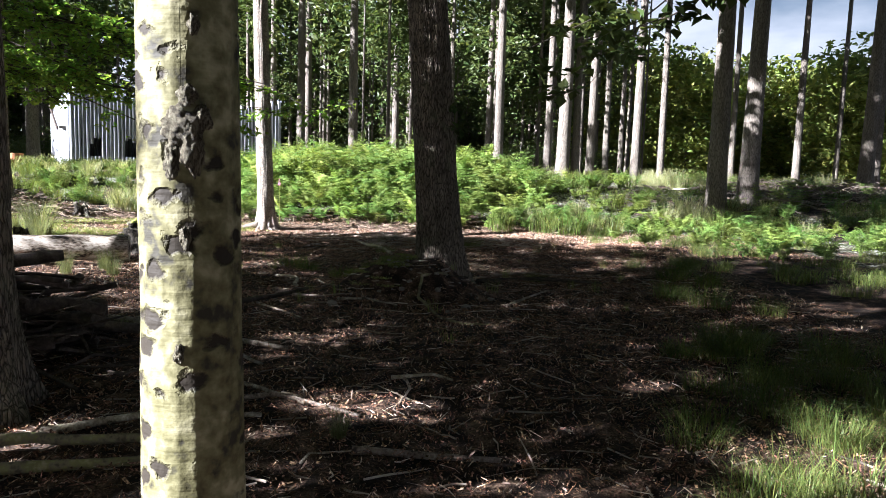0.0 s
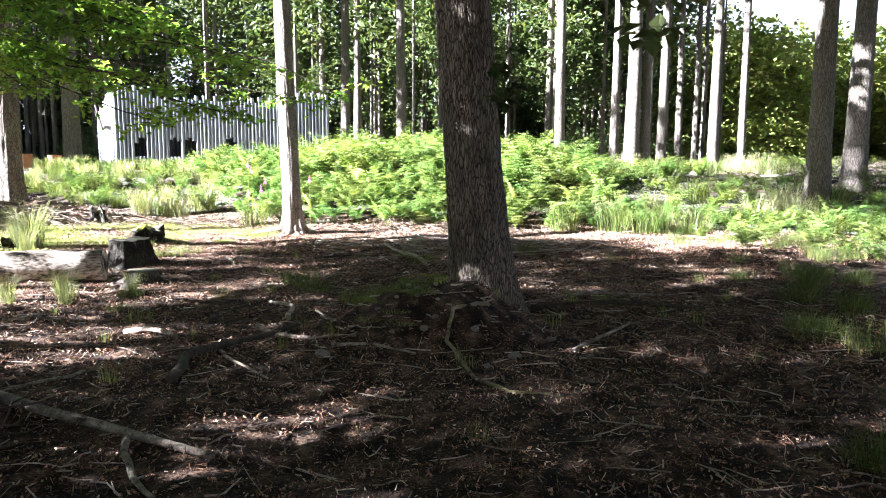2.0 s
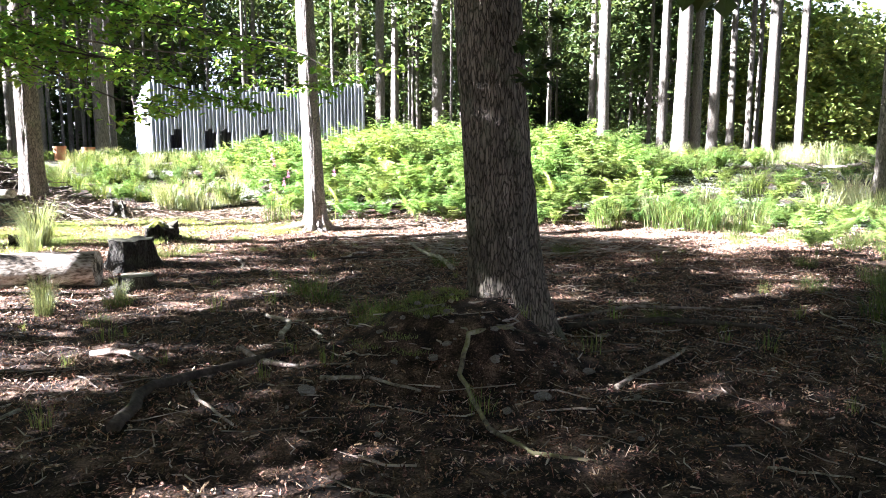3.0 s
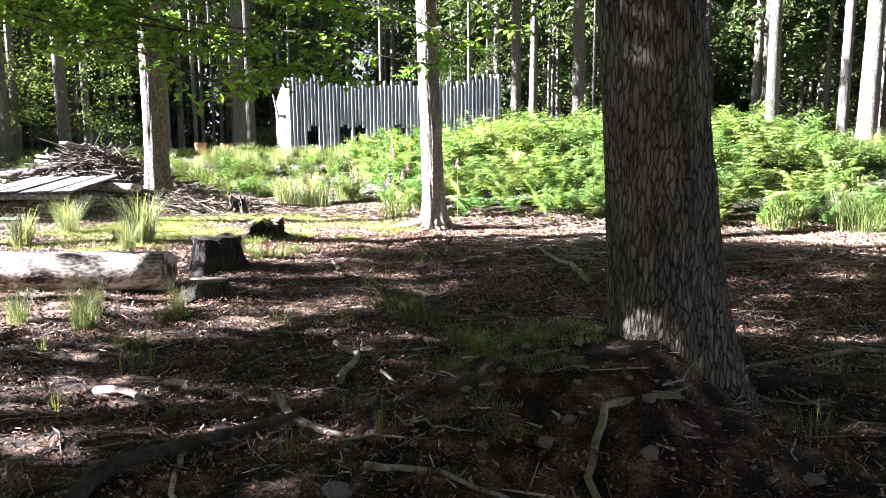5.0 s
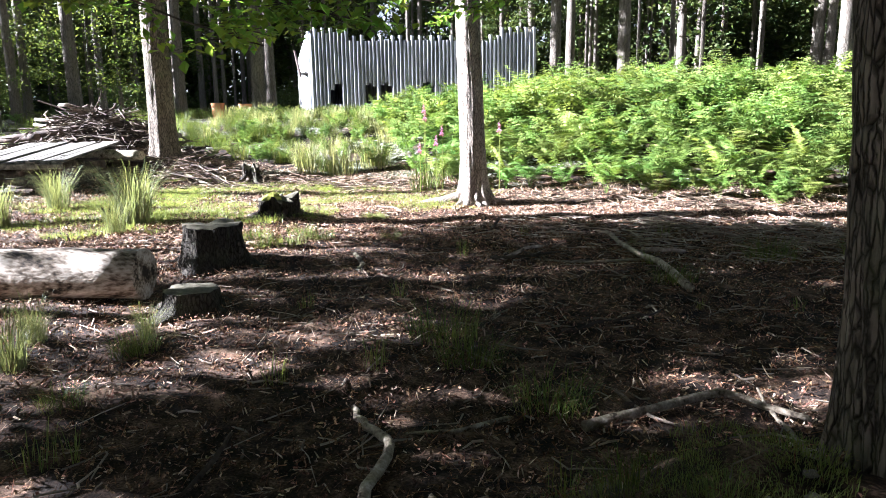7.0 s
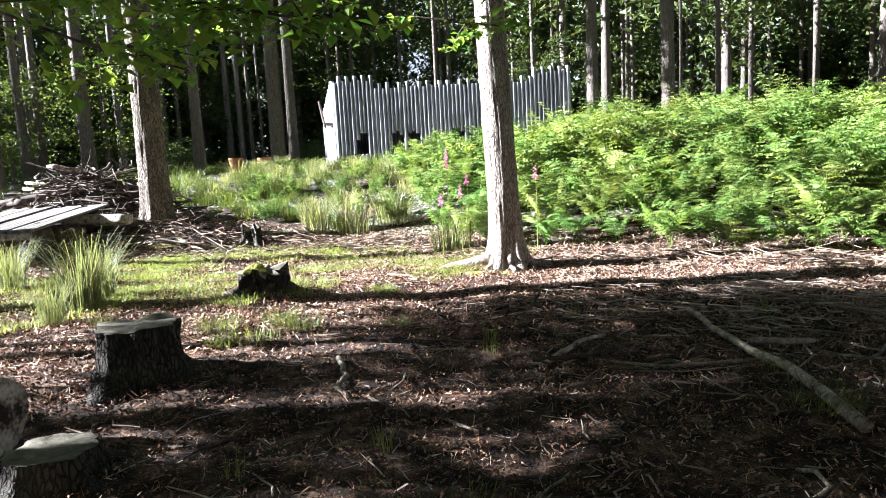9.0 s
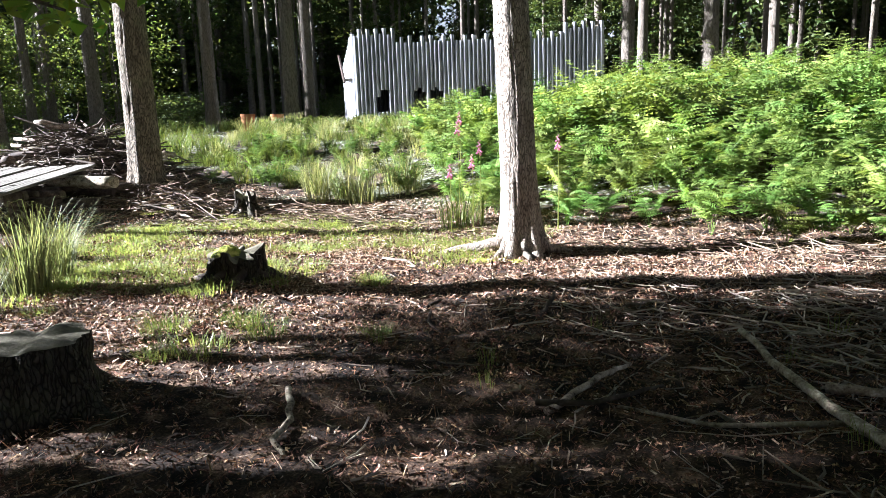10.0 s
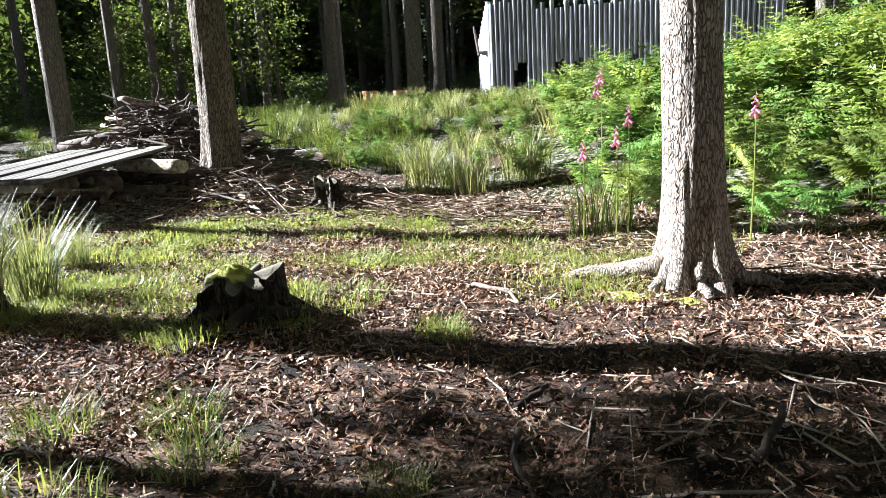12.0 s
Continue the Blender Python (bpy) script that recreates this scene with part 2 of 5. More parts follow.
STONE = material("pale stone", [(0.38, (0.10, 0.085, 0.065)), (0.5, (0.22, 0.195, 0.16)), (0.62, (0.44, 0.41, 0.36))], scale=14, bump=0.6)
TERRACOTTA = material("orange terracotta", [(0.3, (0.42, 0.17, 0.08)), (0.7, (0.58, 0.27, 0.14))], scale=6, bump=0.2)
MOSS_MAT = material("moss cushion", [(0.36, (0.05, 0.07, 0.012)), (0.5, (0.24, 0.26, 0.04)), (0.62, (0.52, 0.48, 0.13))], scale=14, fine=120, bump=1.0)
BRACKEN = leafy("bracken frond", [(0.36, (0.07, 0.13, 0.026)), (0.5, (0.17, 0.25, 0.06)), (0.64, (0.32, 0.39, 0.12))], glow=0.3, scale=2.5, fine=14, per_object=0.32, spread=0.03)
GRASS = leafy("grass blade", [(0.3, (0.15, 0.20, 0.058)), (0.7, (0.29, 0.32, 0.12))], scale=0.8, fine=10, island=0.3, spread=0.03)
RUSH_LEAF = leafy("rush stem", [(0.3, (0.10, 0.12, 0.055)), (0.7, (0.24, 0.26, 0.14))], scale=0.8, fine=10, island=0.35, spread=0.03)
DRY_GRASS = leafy("straw grass blade", [(0.3, (0.22, 0.25, 0.11)), (0.7, (0.42, 0.41, 0.24))], scale=0.8, fine=10, island=0.3, spread=0.03)
# tree leaf green in its dark copy, used where the wood is shaded
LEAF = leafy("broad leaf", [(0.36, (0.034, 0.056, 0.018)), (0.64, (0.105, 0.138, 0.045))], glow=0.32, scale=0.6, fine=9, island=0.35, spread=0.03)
# green and glow raised in place of the sun that added crowns block
MAPLE = leafy("maple leaf", [(0.3, (0.12, 0.23, 0.035)), (0.7, (0.24, 0.37, 0.075))], glow=0.6, scale=0.6, fine=9, island=0.3, spread=0.03)
MEADOW = leafy("meadow grass blade", [(0.38, (0.06, 0.09, 0.022)), (0.5, (0.13, 0.17, 0.045)), (0.62, (0.24, 0.26, 0.09))], glow=0.35, scale=0.8, fine=10, island=0.45, spread=0.04)
# sunlit copy of LEAF: the sun is put into a brighter yellow-green
SUNNY_LEAF = leafy("sunlit yellow-green leaf", [(0.38, (0.15, 0.21, 0.045)), (0.62, (0.38, 0.42, 0.13))], scale=0.4, fine=6, island=0.35, spread=0.03)
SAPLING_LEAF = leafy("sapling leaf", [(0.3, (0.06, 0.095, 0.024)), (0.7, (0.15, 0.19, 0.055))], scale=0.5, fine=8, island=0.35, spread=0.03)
PINK = leafy("foxglove bell", [(0.3, (0.45, 0.18, 0.36)), (0.7, (0.62, 0.34, 0.53))], scale=8, island=0.2)


def ground_material():
    """Dark trodden mulch, going over to moss and grass in patches."""
    m = material("mulch soil", [(0.36, (0.006, 0.0045, 0.0035)), (0.46, (0.022, 0.014, 0.010)), (0.54, (0.07, 0.043, 0.029)), (0.66, (0.26, 0.17, 0.115))], scale=6.5, detail=12, fine=75, bump=1.0, rough=0.95)
    n, ln = m.node_tree.nodes, m.node_tree.links
    bsdf = n["Principled BSDF"]
    tc = n.new("ShaderNodeTexCoord")
    no = n.new("ShaderNodeTexNoise")
    no.inputs["Scale"].default_value, no.inputs["Detail"].default_value = 0.9, 8
    ln.new(tc.outputs["Object"], no.inputs["Vector"])
    # grass away from the trodden floor
    dist = n.new("ShaderNodeVectorMath")
    dist.operation = "DISTANCE"
    flat = n.new("ShaderNodeMapping")
    flat.inputs["Scale"].default_value = (0.8, 0.75, 0)
    ln.new(tc.outputs["Object"], flat.inputs[0])
    dist.inputs[1].default_value = (-0.8, 7.0, 0)
    ln.new(flat.outputs[0], dist.inputs[0])
    mr = n.new("ShaderNodeMapRange")
    mr.inputs[1].default_value, mr.inputs[2].default_value = 5.0, 9.5
    mr.inputs[3].default_value, mr.inputs[4].default_value = -0.28, 0.16
    ln.new(dist.outputs["Value"], mr.inputs[0])
    ad = n.new("ShaderNodeMath")
    ln.new(no.outputs[0], ad.inputs[0])
    ln.new(mr.outputs[0], ad.inputs[1])
    th = n.new("ShaderNodeMapRange")
    th.inputs[1].default_value, th.inputs[2].default_value = 0.56, 0.70
    ln.new(ad.outputs[0], th.inputs[0])
    mx = n.new("ShaderNodeMix")
    mx.data_type = "RGBA"
    ln.new(th.outputs[0], mx.inputs[0])
    ln.new(bsdf.inputs["Base Color"].links[0].from_socket, mx.inputs[6])
    turf_noise = n.new("ShaderNodeTexNoise")
    turf_noise.inputs["Scale"].default_value, turf_noise.inputs["Detail"].default_value = 14.0, 9
    ln.new(tc.outputs["Object"], turf_noise.inputs["Vector"])
    turf = n.new("ShaderNodeValToRGB")
    for e, (p, c) in zip((turf.color_ramp.elements[0], turf.color_ramp.elements[1], turf.color_ramp.elements.new(0.5)), ((0.40, (0.016, 0.014, 0.007)), (0.64, (0.19, 0.19, 0.065)), (0.5, (0.06, 0.068, 0.02)))):
        e.position, e.color = p, (*c, 1)
    ln.new(turf_noise.outputs[0], turf.inputs[0])
    ln.new(turf.outputs[0], mx.inputs[7])
    ln.new(mx.outputs[2], bsdf.inputs["Base Color"])
    return m


SOIL = ground_material()

# ---- mesh helpers ----
rng = np.random.default_rng(7)


def smooth(a, b, v):
    t = np.clip((v - a) / (b - a), 0, 1)
    return t * t * (3 - 2 * t)


def mound_r(x, y):
    """How far out on the root mound beside the large pine: 1 at its foot."""
    return (x + 0.42) ** 2 / 0.66 + (y - 9.06) ** 2 / 0.48


def ground_z(x, y):
    """Height of the ground: flat clearing, a bank behind it, a root mound and the rise by the wood pile."""
    x, y = np.asarray(x, float), np.asarray(y, float)
    s = y + 0.25 * np.maximum(0, -x - 9)
    z = -0.08 + 1.3 * smooth(18 + 2 * smooth(2, 8, x), 29, s)
    z = z + 0.40 * np.exp(-((x + 13.6) ** 2 + (y - 18.7) ** 2) / 6.0)
    z = z + 0.40 * np.exp(-((x + 14.9) ** 2 / 4.5 + (y - 19.6) ** 2 / 1.1))
    z = z + 0.35 * np.exp(-((x + 2.5) ** 2 / 30 + (y - 24.5) ** 2 / 14))
    z = z + (0.43 + 0.06 * np.sin(7 * x + 4 * y) * np.sin(6 * y - 3 * x)) * np.exp(-(mound_r(x, y) ** 1.7))
    z = z + 0.030 * np.sin(x * 1.7 + 0.6) * np.sin(y * 1.3) + 0.014 * np.sin(x * 4.1 + y * 2.3) + 0.010 * np.sin(y * 6.7 - x * 3.1)
    return z


def gz(x, y):
    return float(ground_z(x, y))


def mesh_of(name, verts, faces, mat, shade=False):
    me = bpy.data.meshes.new(name)
    me.from_pydata([tuple(v) for v in np.asarray(verts, float).tolist()], [], [tuple(f) for f in faces])
    for one in mat if isinstance(mat, (list, tuple)) else [mat]:
        me.materials.append(one)
    if shade:
        me.shade_smooth()
    return me


def thing(name, m=None, label="", category="", group="", kind=""):
    ob = new(name)
    ob.empty_display_size = 0.1
    if m is not None:
        ob.matrix_basis = m
    return tagged(ob, label, category, group, kind)


def part(name, me, parent, label="", m=None):
    ob = new(name, me)
    ob.parent = parent
    if m is not None:
        ob.matrix_basis = m
    if label:
        ob["label"] = label
    return ob


def tube(path, radii, n=8, wobble=0.0, seed=0, cap=True):
    """Verts and faces of a limb along path."""
    path = [Vector(p) for p in path]
    V, F = [], []
    up = Vector((0.31, 0.17, 0.93))
    for i, p in enumerate(path):
        d = (path[min(i + 1, len(path) - 1)] - path[max(i - 1, 0)]).normalized()
        if abs(d.dot(up)) > 0.95:
            up = Vector((0.9, 0.4, 0.1))
        u = d.cross(up).normalized()
        w = d.cross(u)
        for k in range(n):
            a = 2 * math.pi * k / n
            r = radii[i] * (1 + wobble * noise.noise(Vector((math.cos(a) * 1.3 + seed * 7.7, math.sin(a) * 1.3, i * 0.6))))
            V.append(p + u * (r * math.cos(a)) + w * (r * math.sin(a)))
    for i in range(len(path) - 1):
        for k in range(n):
            F.append((i * n + k, i * n + (k + 1) % n, (i + 1) * n + (k + 1) % n, (i + 1) * n + k))
    if cap:
        F.append(tuple(range(n - 1, -1, -1)))
        F.append(tuple((len(path) - 1) * n + k for k in range(n)))
    return V, F


def joined(pieces):
    V, F = [], []
    for v, f in pieces:
        o = len(V)
        V.extend(v)
        F.extend(tuple(i + o for i in q) for q in f)
    return V, F


def trunk_mesh(name, height, r0, r1, mat, n=12, lean=(0, 0), flare=0.5, step=0.5, rough=0.0, roots=5, bow=0.0, seed=0):
    """A tapered trunk with a flared foot, root ridges and bark relief."""
    V, F = [], []
    zs = [-0.25]
    while zs[-1] < height:
        zs.append(zs[-1] + (0.6 if zs[-1] > 6.0 else step if zs[-1] > 1.0 else min(step, 0.12 if rough else 0.3)))
    for z in zs:
        t = max(0, z) / height
        r = r0 + (r1 - r0) * t
        cx = lean[0] * z + bow * math.sin(t * math.pi)
        cy = lean[1] * z
        for k in range(n):
            a = 2 * math.pi * k / n
            foot = flare * math.exp(-max(z, 0) / (1.1 * r0 + 0.05)) * (0.55 + 0.45 * math.sin(roots * a + seed * 2.1 + 0.7 * math.sin(2 * a + seed)))
            q = r * (1 + foot)
            if rough:
                c, s = math.cos(a), math.sin(a)
                ridge = min(1.0, 4.5 * abs(noise.noise(Vector((c * 4.2 + seed, s * 4.2, z * 0.9))))) + 0.5 * noise.noise(Vector((c * 11 + seed, s * 11, z * 3.0)))
                q += rough * (ridge - 0.6)
            V.append((cx + q * math.cos(a), cy + q * math.sin(a), z))
    for i in range(len(zs) - 1):
        for k in range(n):
            F.append((i * n + k, i * n + (k + 1) % n, (i + 1) * n + (k + 1) % n, (i + 1) * n + k))
    F.append(tuple((len(zs) - 1) * n + k for k in range(n)))
    return mesh_of(name, V, F, mat, True)


def leaves_np(points, size, up=0.35, shape=0.55):
    """A leaf of five points at each place, bent along its middle, turned at random."""
    n = len(points)
    d = rng.normal(size=(n, 3))
    d[:, 2] = d[:, 2] * 0.5 - 0.25
    d /= np.linalg.norm(d, axis=1)[:, None]
    nn = rng.normal(size=(n, 3)) * (1 - up)
    nn[:, 2] += up * 2
    w = np.cross(d, nn)
    w /= np.linalg.norm(w, axis=1)[:, None] + 1e-9
    nn = np.cross(w, d)
    s = (size * rng.uniform(0.65, 1.3, n))[:, None]
    base, mid = points, points + d * s * 0.5
    left = mid + w * s * shape * 0.5 + nn * s * 0.12
    right = mid - w * s * shape * 0.5 + nn * s * 0.12
    tip = points + d * s - nn * s * 0.08
    V = np.stack([base, left, tip, right], 1).reshape(-1, 3)
    i = np.arange(n)[:, None] * 4
    F = np.concatenate([i + np.array([[0, 2, 1]]), i + np.array([[0, 3, 2]])]).tolist()
    return V, F


def crown_points(n, rx, rz, clumps, clump=0.5):
    """Places of leaves in sprays, more at the outside, with gaps between."""
    c = rng.normal(size=(clumps, 3))
    c /= np.linalg.norm(c, axis=1)[:, None]
    c *= rng.uniform(0.35, 1.0, clumps)[:, None] ** 0.6
    c *= np.array([rx, rx, rz])
    pick = rng.integers(0, clumps, n)
    off = rng.normal(size=(n, 3)) * np.array([clump, clump, clump * 0.35])
    return c[pick] + off


def crown_mesh(name, n, rx, rz, size, mat, clumps=90, clump=0.45):
    V, F = leaves_np(crown_points(n, rx, rz, clumps, clump), size)
    return mesh_of(name, V, F, mat)


# ---- ground ----
def graded(lo, hi, step, far):
    core = np.arange(lo, hi + step / 2, step)
    out = [step]
    while sum(out) < far:
        out.append(out[-1] * 1.35)
    tail = np.cumsum(out)
    return np.concatenate([lo - tail[::-1], core, hi + tail])


def build_ground():
    xs, ys = graded(-17, 11, 0.14, 500), graded(-4, 25, 0.14, 500)
    X, Y = np.meshgrid(xs, ys, indexing="ij")
    Z = ground_z(X, Y)
    near = np.exp(-(((X + 3) / 14) ** 4 + ((Y - 10) / 15) ** 4))
    Z = Z + near * rng.normal(size=Z.shape) * 0.012
    V = np.stack([X, Y, Z], -1).reshape(-1, 3)
    nx, ny = len(xs), len(ys)
    i = (np.arange(nx - 1)[:, None] * ny + np.arange(ny - 1)[None]).reshape(-1)
    F = np.stack([i, i + ny, i + ny + 1, i + 1], 1).tolist()
    ob = new("ground", mesh_of("ground", V, F, SOIL, True))
    tagged(ob, "dark brown woodland soil with chips, needles and mossy patches", "ground", kind="structure")


build_ground()

# ---- trees ----
MAIN = trunk_mesh("main_trunk", 14, 0.29, 0.17, PINE_BARK, n=120, lean=(-0.08, 0.0), flare=0.75, step=0.05, rough=0.020, roots=4, seed=1)
PALE = trunk_mesh("pale_trunk", 14, 0.20, 0.13, PALE_BARK, n=72, lean=(-0.01, 0), flare=1.0, step=0.07, rough=0.012, roots=5, bow=-0.12, seed=2)
PILE_PINE = trunk_mesh("pile_pine_trunk", 16, 0.27, 0.16, PINE_BARK, n=64, flare=0.6, step=0.10, rough=0.016, seed=3)
BEECH = trunk_mesh("beech_trunk", 9, 0.148, 0.09, BEECH_BARK, n=64, lean=(-0.006, 0), flare=0.4, step=0.05, rough=0.004, seed=4)
EDGE = trunk_mesh("edge_trunk", 12, 0.24, 0.12, PINE_BARK, n=40, flare=0.9, step=0.15, rough=0.016, seed=5)
FAR_TRUNKS = [trunk_mesh("trunk", 17, 0.5, 0.24, FAR_BARK, n=12, lean=(l, 0.01), flare=0.35, step=0.8, rough=0.02, bow=b, seed=i) for i, (l, b) in enumerate([(0.0, 0.1), (0.012, -0.15), (-0.015, 0.2), (0.02, 0.0)])]
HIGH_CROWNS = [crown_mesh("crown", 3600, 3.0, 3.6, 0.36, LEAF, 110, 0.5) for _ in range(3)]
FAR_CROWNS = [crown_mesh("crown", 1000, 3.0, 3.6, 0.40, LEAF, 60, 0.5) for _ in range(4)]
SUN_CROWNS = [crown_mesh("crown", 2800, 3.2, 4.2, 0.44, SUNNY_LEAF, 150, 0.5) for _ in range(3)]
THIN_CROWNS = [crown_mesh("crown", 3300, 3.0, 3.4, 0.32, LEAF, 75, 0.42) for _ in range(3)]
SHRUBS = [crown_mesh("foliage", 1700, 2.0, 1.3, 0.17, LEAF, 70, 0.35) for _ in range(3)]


def sunward(x, y):
    """Place along the sun's way and across it."""
    return 0.927 * x + 0.375 * y, -0.375 * x + 0.927 * y


def open_side(x, y):
    """The open glade through which the sun reaches the meadow and the fort."""
    p, q = sunward(x, y)
    return 16 < q < 56 and -46 < p < 0


def tree(name, x, y, me, label, crowns=(), scale=1.0, z=None, group="", turn=0.0, width=1.0):
    t = thing(name, pose(x, y, gz(x, y) if z is None else z, 0, 0, turn), label, "tree", group)
    part("trunk", me, t, m=Matrix.Diagonal((scale * width, scale * width, scale, 1)))
    for me2, h, s in crowns:
        part("crown", me2, t, m=Matrix.Translation((0, 0, h)) @ Matrix.Diagonal((s, s, s, 1)) @ pose(0, 0, 0, 0, 0, rng.uniform(0, 360)))
    return t


# the high crowns are out of view, oversized to hold back skylight
tree("pine_tree", 0.0, 9.5, MAIN, "large pine with dark furrowed bark on a root mound", [(HIGH_CROWNS[0], 15, 2.0), (HIGH_CROWNS[2], 20, 2.2)], z=-0.05)
tree("pale_tree", -4.48, 17.6, PALE, "slender tree with pale flaking bark and spreading roots", [(HIGH_CROWNS[1], 19, 2.0), (HIGH_CROWNS[0], 24, 2.0)])
pale = bpy.data.objects["pale_tree"]
for k, (a, L, r) in enumerate(((195, 1.0, 0.085), (250, 0.55, 0.07), (300, 0.5, 0.06), (20, 0.6, 0.06), (110, 0.6, 0.06))):
    c, d = math.cos(radians(a)), math.sin(radians(a))
    V, F = tube([(0.12 * c, 0.12 * d, 0.28), (0.25 * c, 0.25 * d, 0.12), (0.5 * L * c + 0.03 * d, 0.5 * L * d, 0.05), (0.8 * L * c, 0.8 * L * d + 0.04, 0.02), (L * c, L * d, -0.03)], [r, r, r * 0.8, r * 0.55, r * 0.25], 12, 0.25, k)
    part("root", mesh_of("root", V, F, PALE_BARK, True), pale)
tree("pine_tree", -12.05, 18.9, PILE_PINE, "grey-barked pine standing beside the brushwood pile", [(HIGH_CROWNS[2], 22, 2.0)])
tree("beech_tree", -0.72, 2.0, BEECH, "young beech with smooth scarred grey-green bark", [(HIGH_CROWNS[0], 10.5, 1.3)])
def beech_knots():
    """Dark swollen scars where limbs were lost."""
    host = bpy.data.objects["beech_tree"]
    for k, (a, z, w, h) in enumerate(((-80, 1.60, 0.060, 0.055), (-68, 1.54, 0.045, 0.075), (-90, 1.50, 0.030, 0.045), (-72, 1.68, 0.035, 0.03), (-56, 1.62, 0.03, 0.04), (-64, 1.86, 0.022, 0.03), (-84, 0.98, 0.02, 0.03), (-76, 1.30, 0.02, 0.035))):
        bm = bmesh.new()
        bmesh.ops.create_icosphere(bm, subdivisions=4, radius=1)
        for v in bm.verts:
            c = v.co.copy() + Vector((k * 4.0, 0, 0))
            rugged = noise.noise(c * 1.6) + 0.7 * noise.noise(c * 4.0) + 0.4 * noise.noise(c * 9.0)
            v.co *= 1 + 0.45 * rugged
        me = bpy.data.meshes.new("knot")
        bm.to_mesh(me)
        bm.free()
        me.materials.append(KNOT_BARK)
        me.shade_smooth()
        r = 0.148 - 0.0065 * z
        part("knot", me, host, "dark scar of a lost limb", pose(r * math.cos(radians(a)) - 0.006 * z, r * math.sin(radians(a)), z + 0.08, 0, 0, a) @ Matrix.Diagonal((0.014, w * 0.7, h * 0.9, 1)))


beech_knots()
tree("pine_tree", -2.95, 4.3, EDGE, "dark trunk in shade beside brushwood", [(HIGH_CROWNS[1], 15, 2.0)])

# standing trunks in the clearing's edge: x, y, diameter
for x, y, d in ((-17.3, 29.4, 0.50), (-19.3, 33.0, 0.42), (-21.2, 29.6, 0.42), (-23.5, 32.0, 0.45), (-20.5, 20.2, 0.50), (-26.0, 22.5, 0.60), (-23.5, 26.6, 0.50), (-22.4, 22.6, 0.28), (-24.6, 25.0, 0.32), (-26.8, 27.2, 0.34), (-28.5, 25.6, 0.36), (-30.5, 29.5, 0.40), (-27.5, 31.5, 0.36),
                (-9.2, 46.5, 0.55), (-6.84, 33.0, 0.42), (-4.37, 33.0, 0.46), (2.46, 33.0, 0.46), (5.25, 36.5, 0.42), (5.8, 35.0, 0.68), (6.5, 35.3, 0.42), (7.88, 38.5, 0.50), (9.3, 41.0, 0.38),
                (10.4, 42.0, 0.32), (10.1, 37.5, 0.52), (11.9, 39.0, 0.42), (9.07, 23.4, 0.66), (13.4, 33.0, 0.28), (10.98, 25.4, 0.70), (19.45, 39.0, 0.42), (22.2, 40.0, 0.30), (18.3, 30.6, 0.62), (20.2, 33.0, 0.40), (14.6, 21.6, 0.66), (25.6, 37.0, 0.34)):
    k = int(rng.integers(0, 4))
    # three left pines get thin unseen crowns, added to shade the wood behind
    tree("tall_pine", x, y, FAR_TRUNKS[k], "tall straight bare pine trunk at the clearing edge", [(FAR_CROWNS[k], 21, 2.0 if y < 36 else 1.2)] if x > -12 else [(THIN_CROWNS[k % 3], 12.3, 0.95)] if (x, y) in ((-23.5, 26.6), (-21.2, 29.6), (-17.3, 29.4)) else [], group="pines round the clearing", turn=float(rng.uniform(0, 360)), width=d)

# woodland behind
count = 0
while count < 120:
    x, y = float(rng.uniform(-60, 22)), float(rng.uniform(30, 75))
    b = math.degrees(math.atan2(x, y))
    if b > 12 or (-26 < x < -6 and y < 47) or (y < 38 and x > -24) or open_side(x, y):
        continue
    count += 1
    k = int(rng.integers(0, 4))
    crowns = [(FAR_CROWNS[k], float(rng.uniform(9, 15)), float(rng.uniform(0.9, 1.3)))]
    if rng.random() < 0.75:
        crowns.append((FAR_CROWNS[(k + 1) % 4], float(rng.uniform(4.5, 9)), float(rng.uniform(0.5, 0.9))))
    tree("woodland_tree", x, y, FAR_TRUNKS[k], "dark woodland tree with thin leafy crown", crowns, group="woodland trees", turn=float(rng.uniform(0, 360)), width=float(rng.uniform(0.2, 0.5)))
# trees far left, partly out of view, added to shade the back wood
for i in range(26):
    x, y = float(rng.uniform(-66, -44)), float(rng.uniform(0, 50))
    # gap left free so that the sun reaches the fort
    if 39.5 < sunward(x, y)[1] < 47:
        continue
    tree("woodland_tree", x, y, FAR_TRUNKS[i % 4], "dark woodland tree with thin leafy crown", [(FAR_CROWNS[i % 4], 8.5, 1.2), (FAR_CROWNS[(i + 1) % 4], 4.0, 1.0)], group="woodland trees", width=0.4)

# dense belt far behind, on all shaded sides
for i in range(110):
    b = math.radians(rng.uniform(-160, 12) if i % 3 else rng.uniform(-75, 10))
    r = rng.uniform(66, 88)
    x, y = r * math.sin(b), r * math.cos(b)
    s = float(rng.uniform(1.3, 1.8))
    tree("woodland_tree", x, y, FAR_TRUNKS[i % 4], "distant dark woodland tree with dense crown", [(FAR_CROWNS[i % 4], 3.0, s)] + ([(FAR_CROWNS[(i + 1) % 4], float(rng.uniform(8, 11)), s)] if i % 5 < 3 else []), group="distant trees", width=0.5)

for i in range(46):
    b = math.radians(rng.uniform(-128, -48))
    r = rng.uniform(50, 62)
    x, y = r * math.sin(b), r * math.cos(b)
    if 39.5 < sunward(x, y)[1] < 47:
        continue
    tree("woodland_tree", x, y, FAR_TRUNKS[i % 4], "distant dark woodland tree with dense crown", [(FAR_CROWNS[i % 4], 3.5, 1.4), (FAR_CROWNS[(i + 1) % 4], 9.5, 1.4)], group="distant trees", width=0.5)

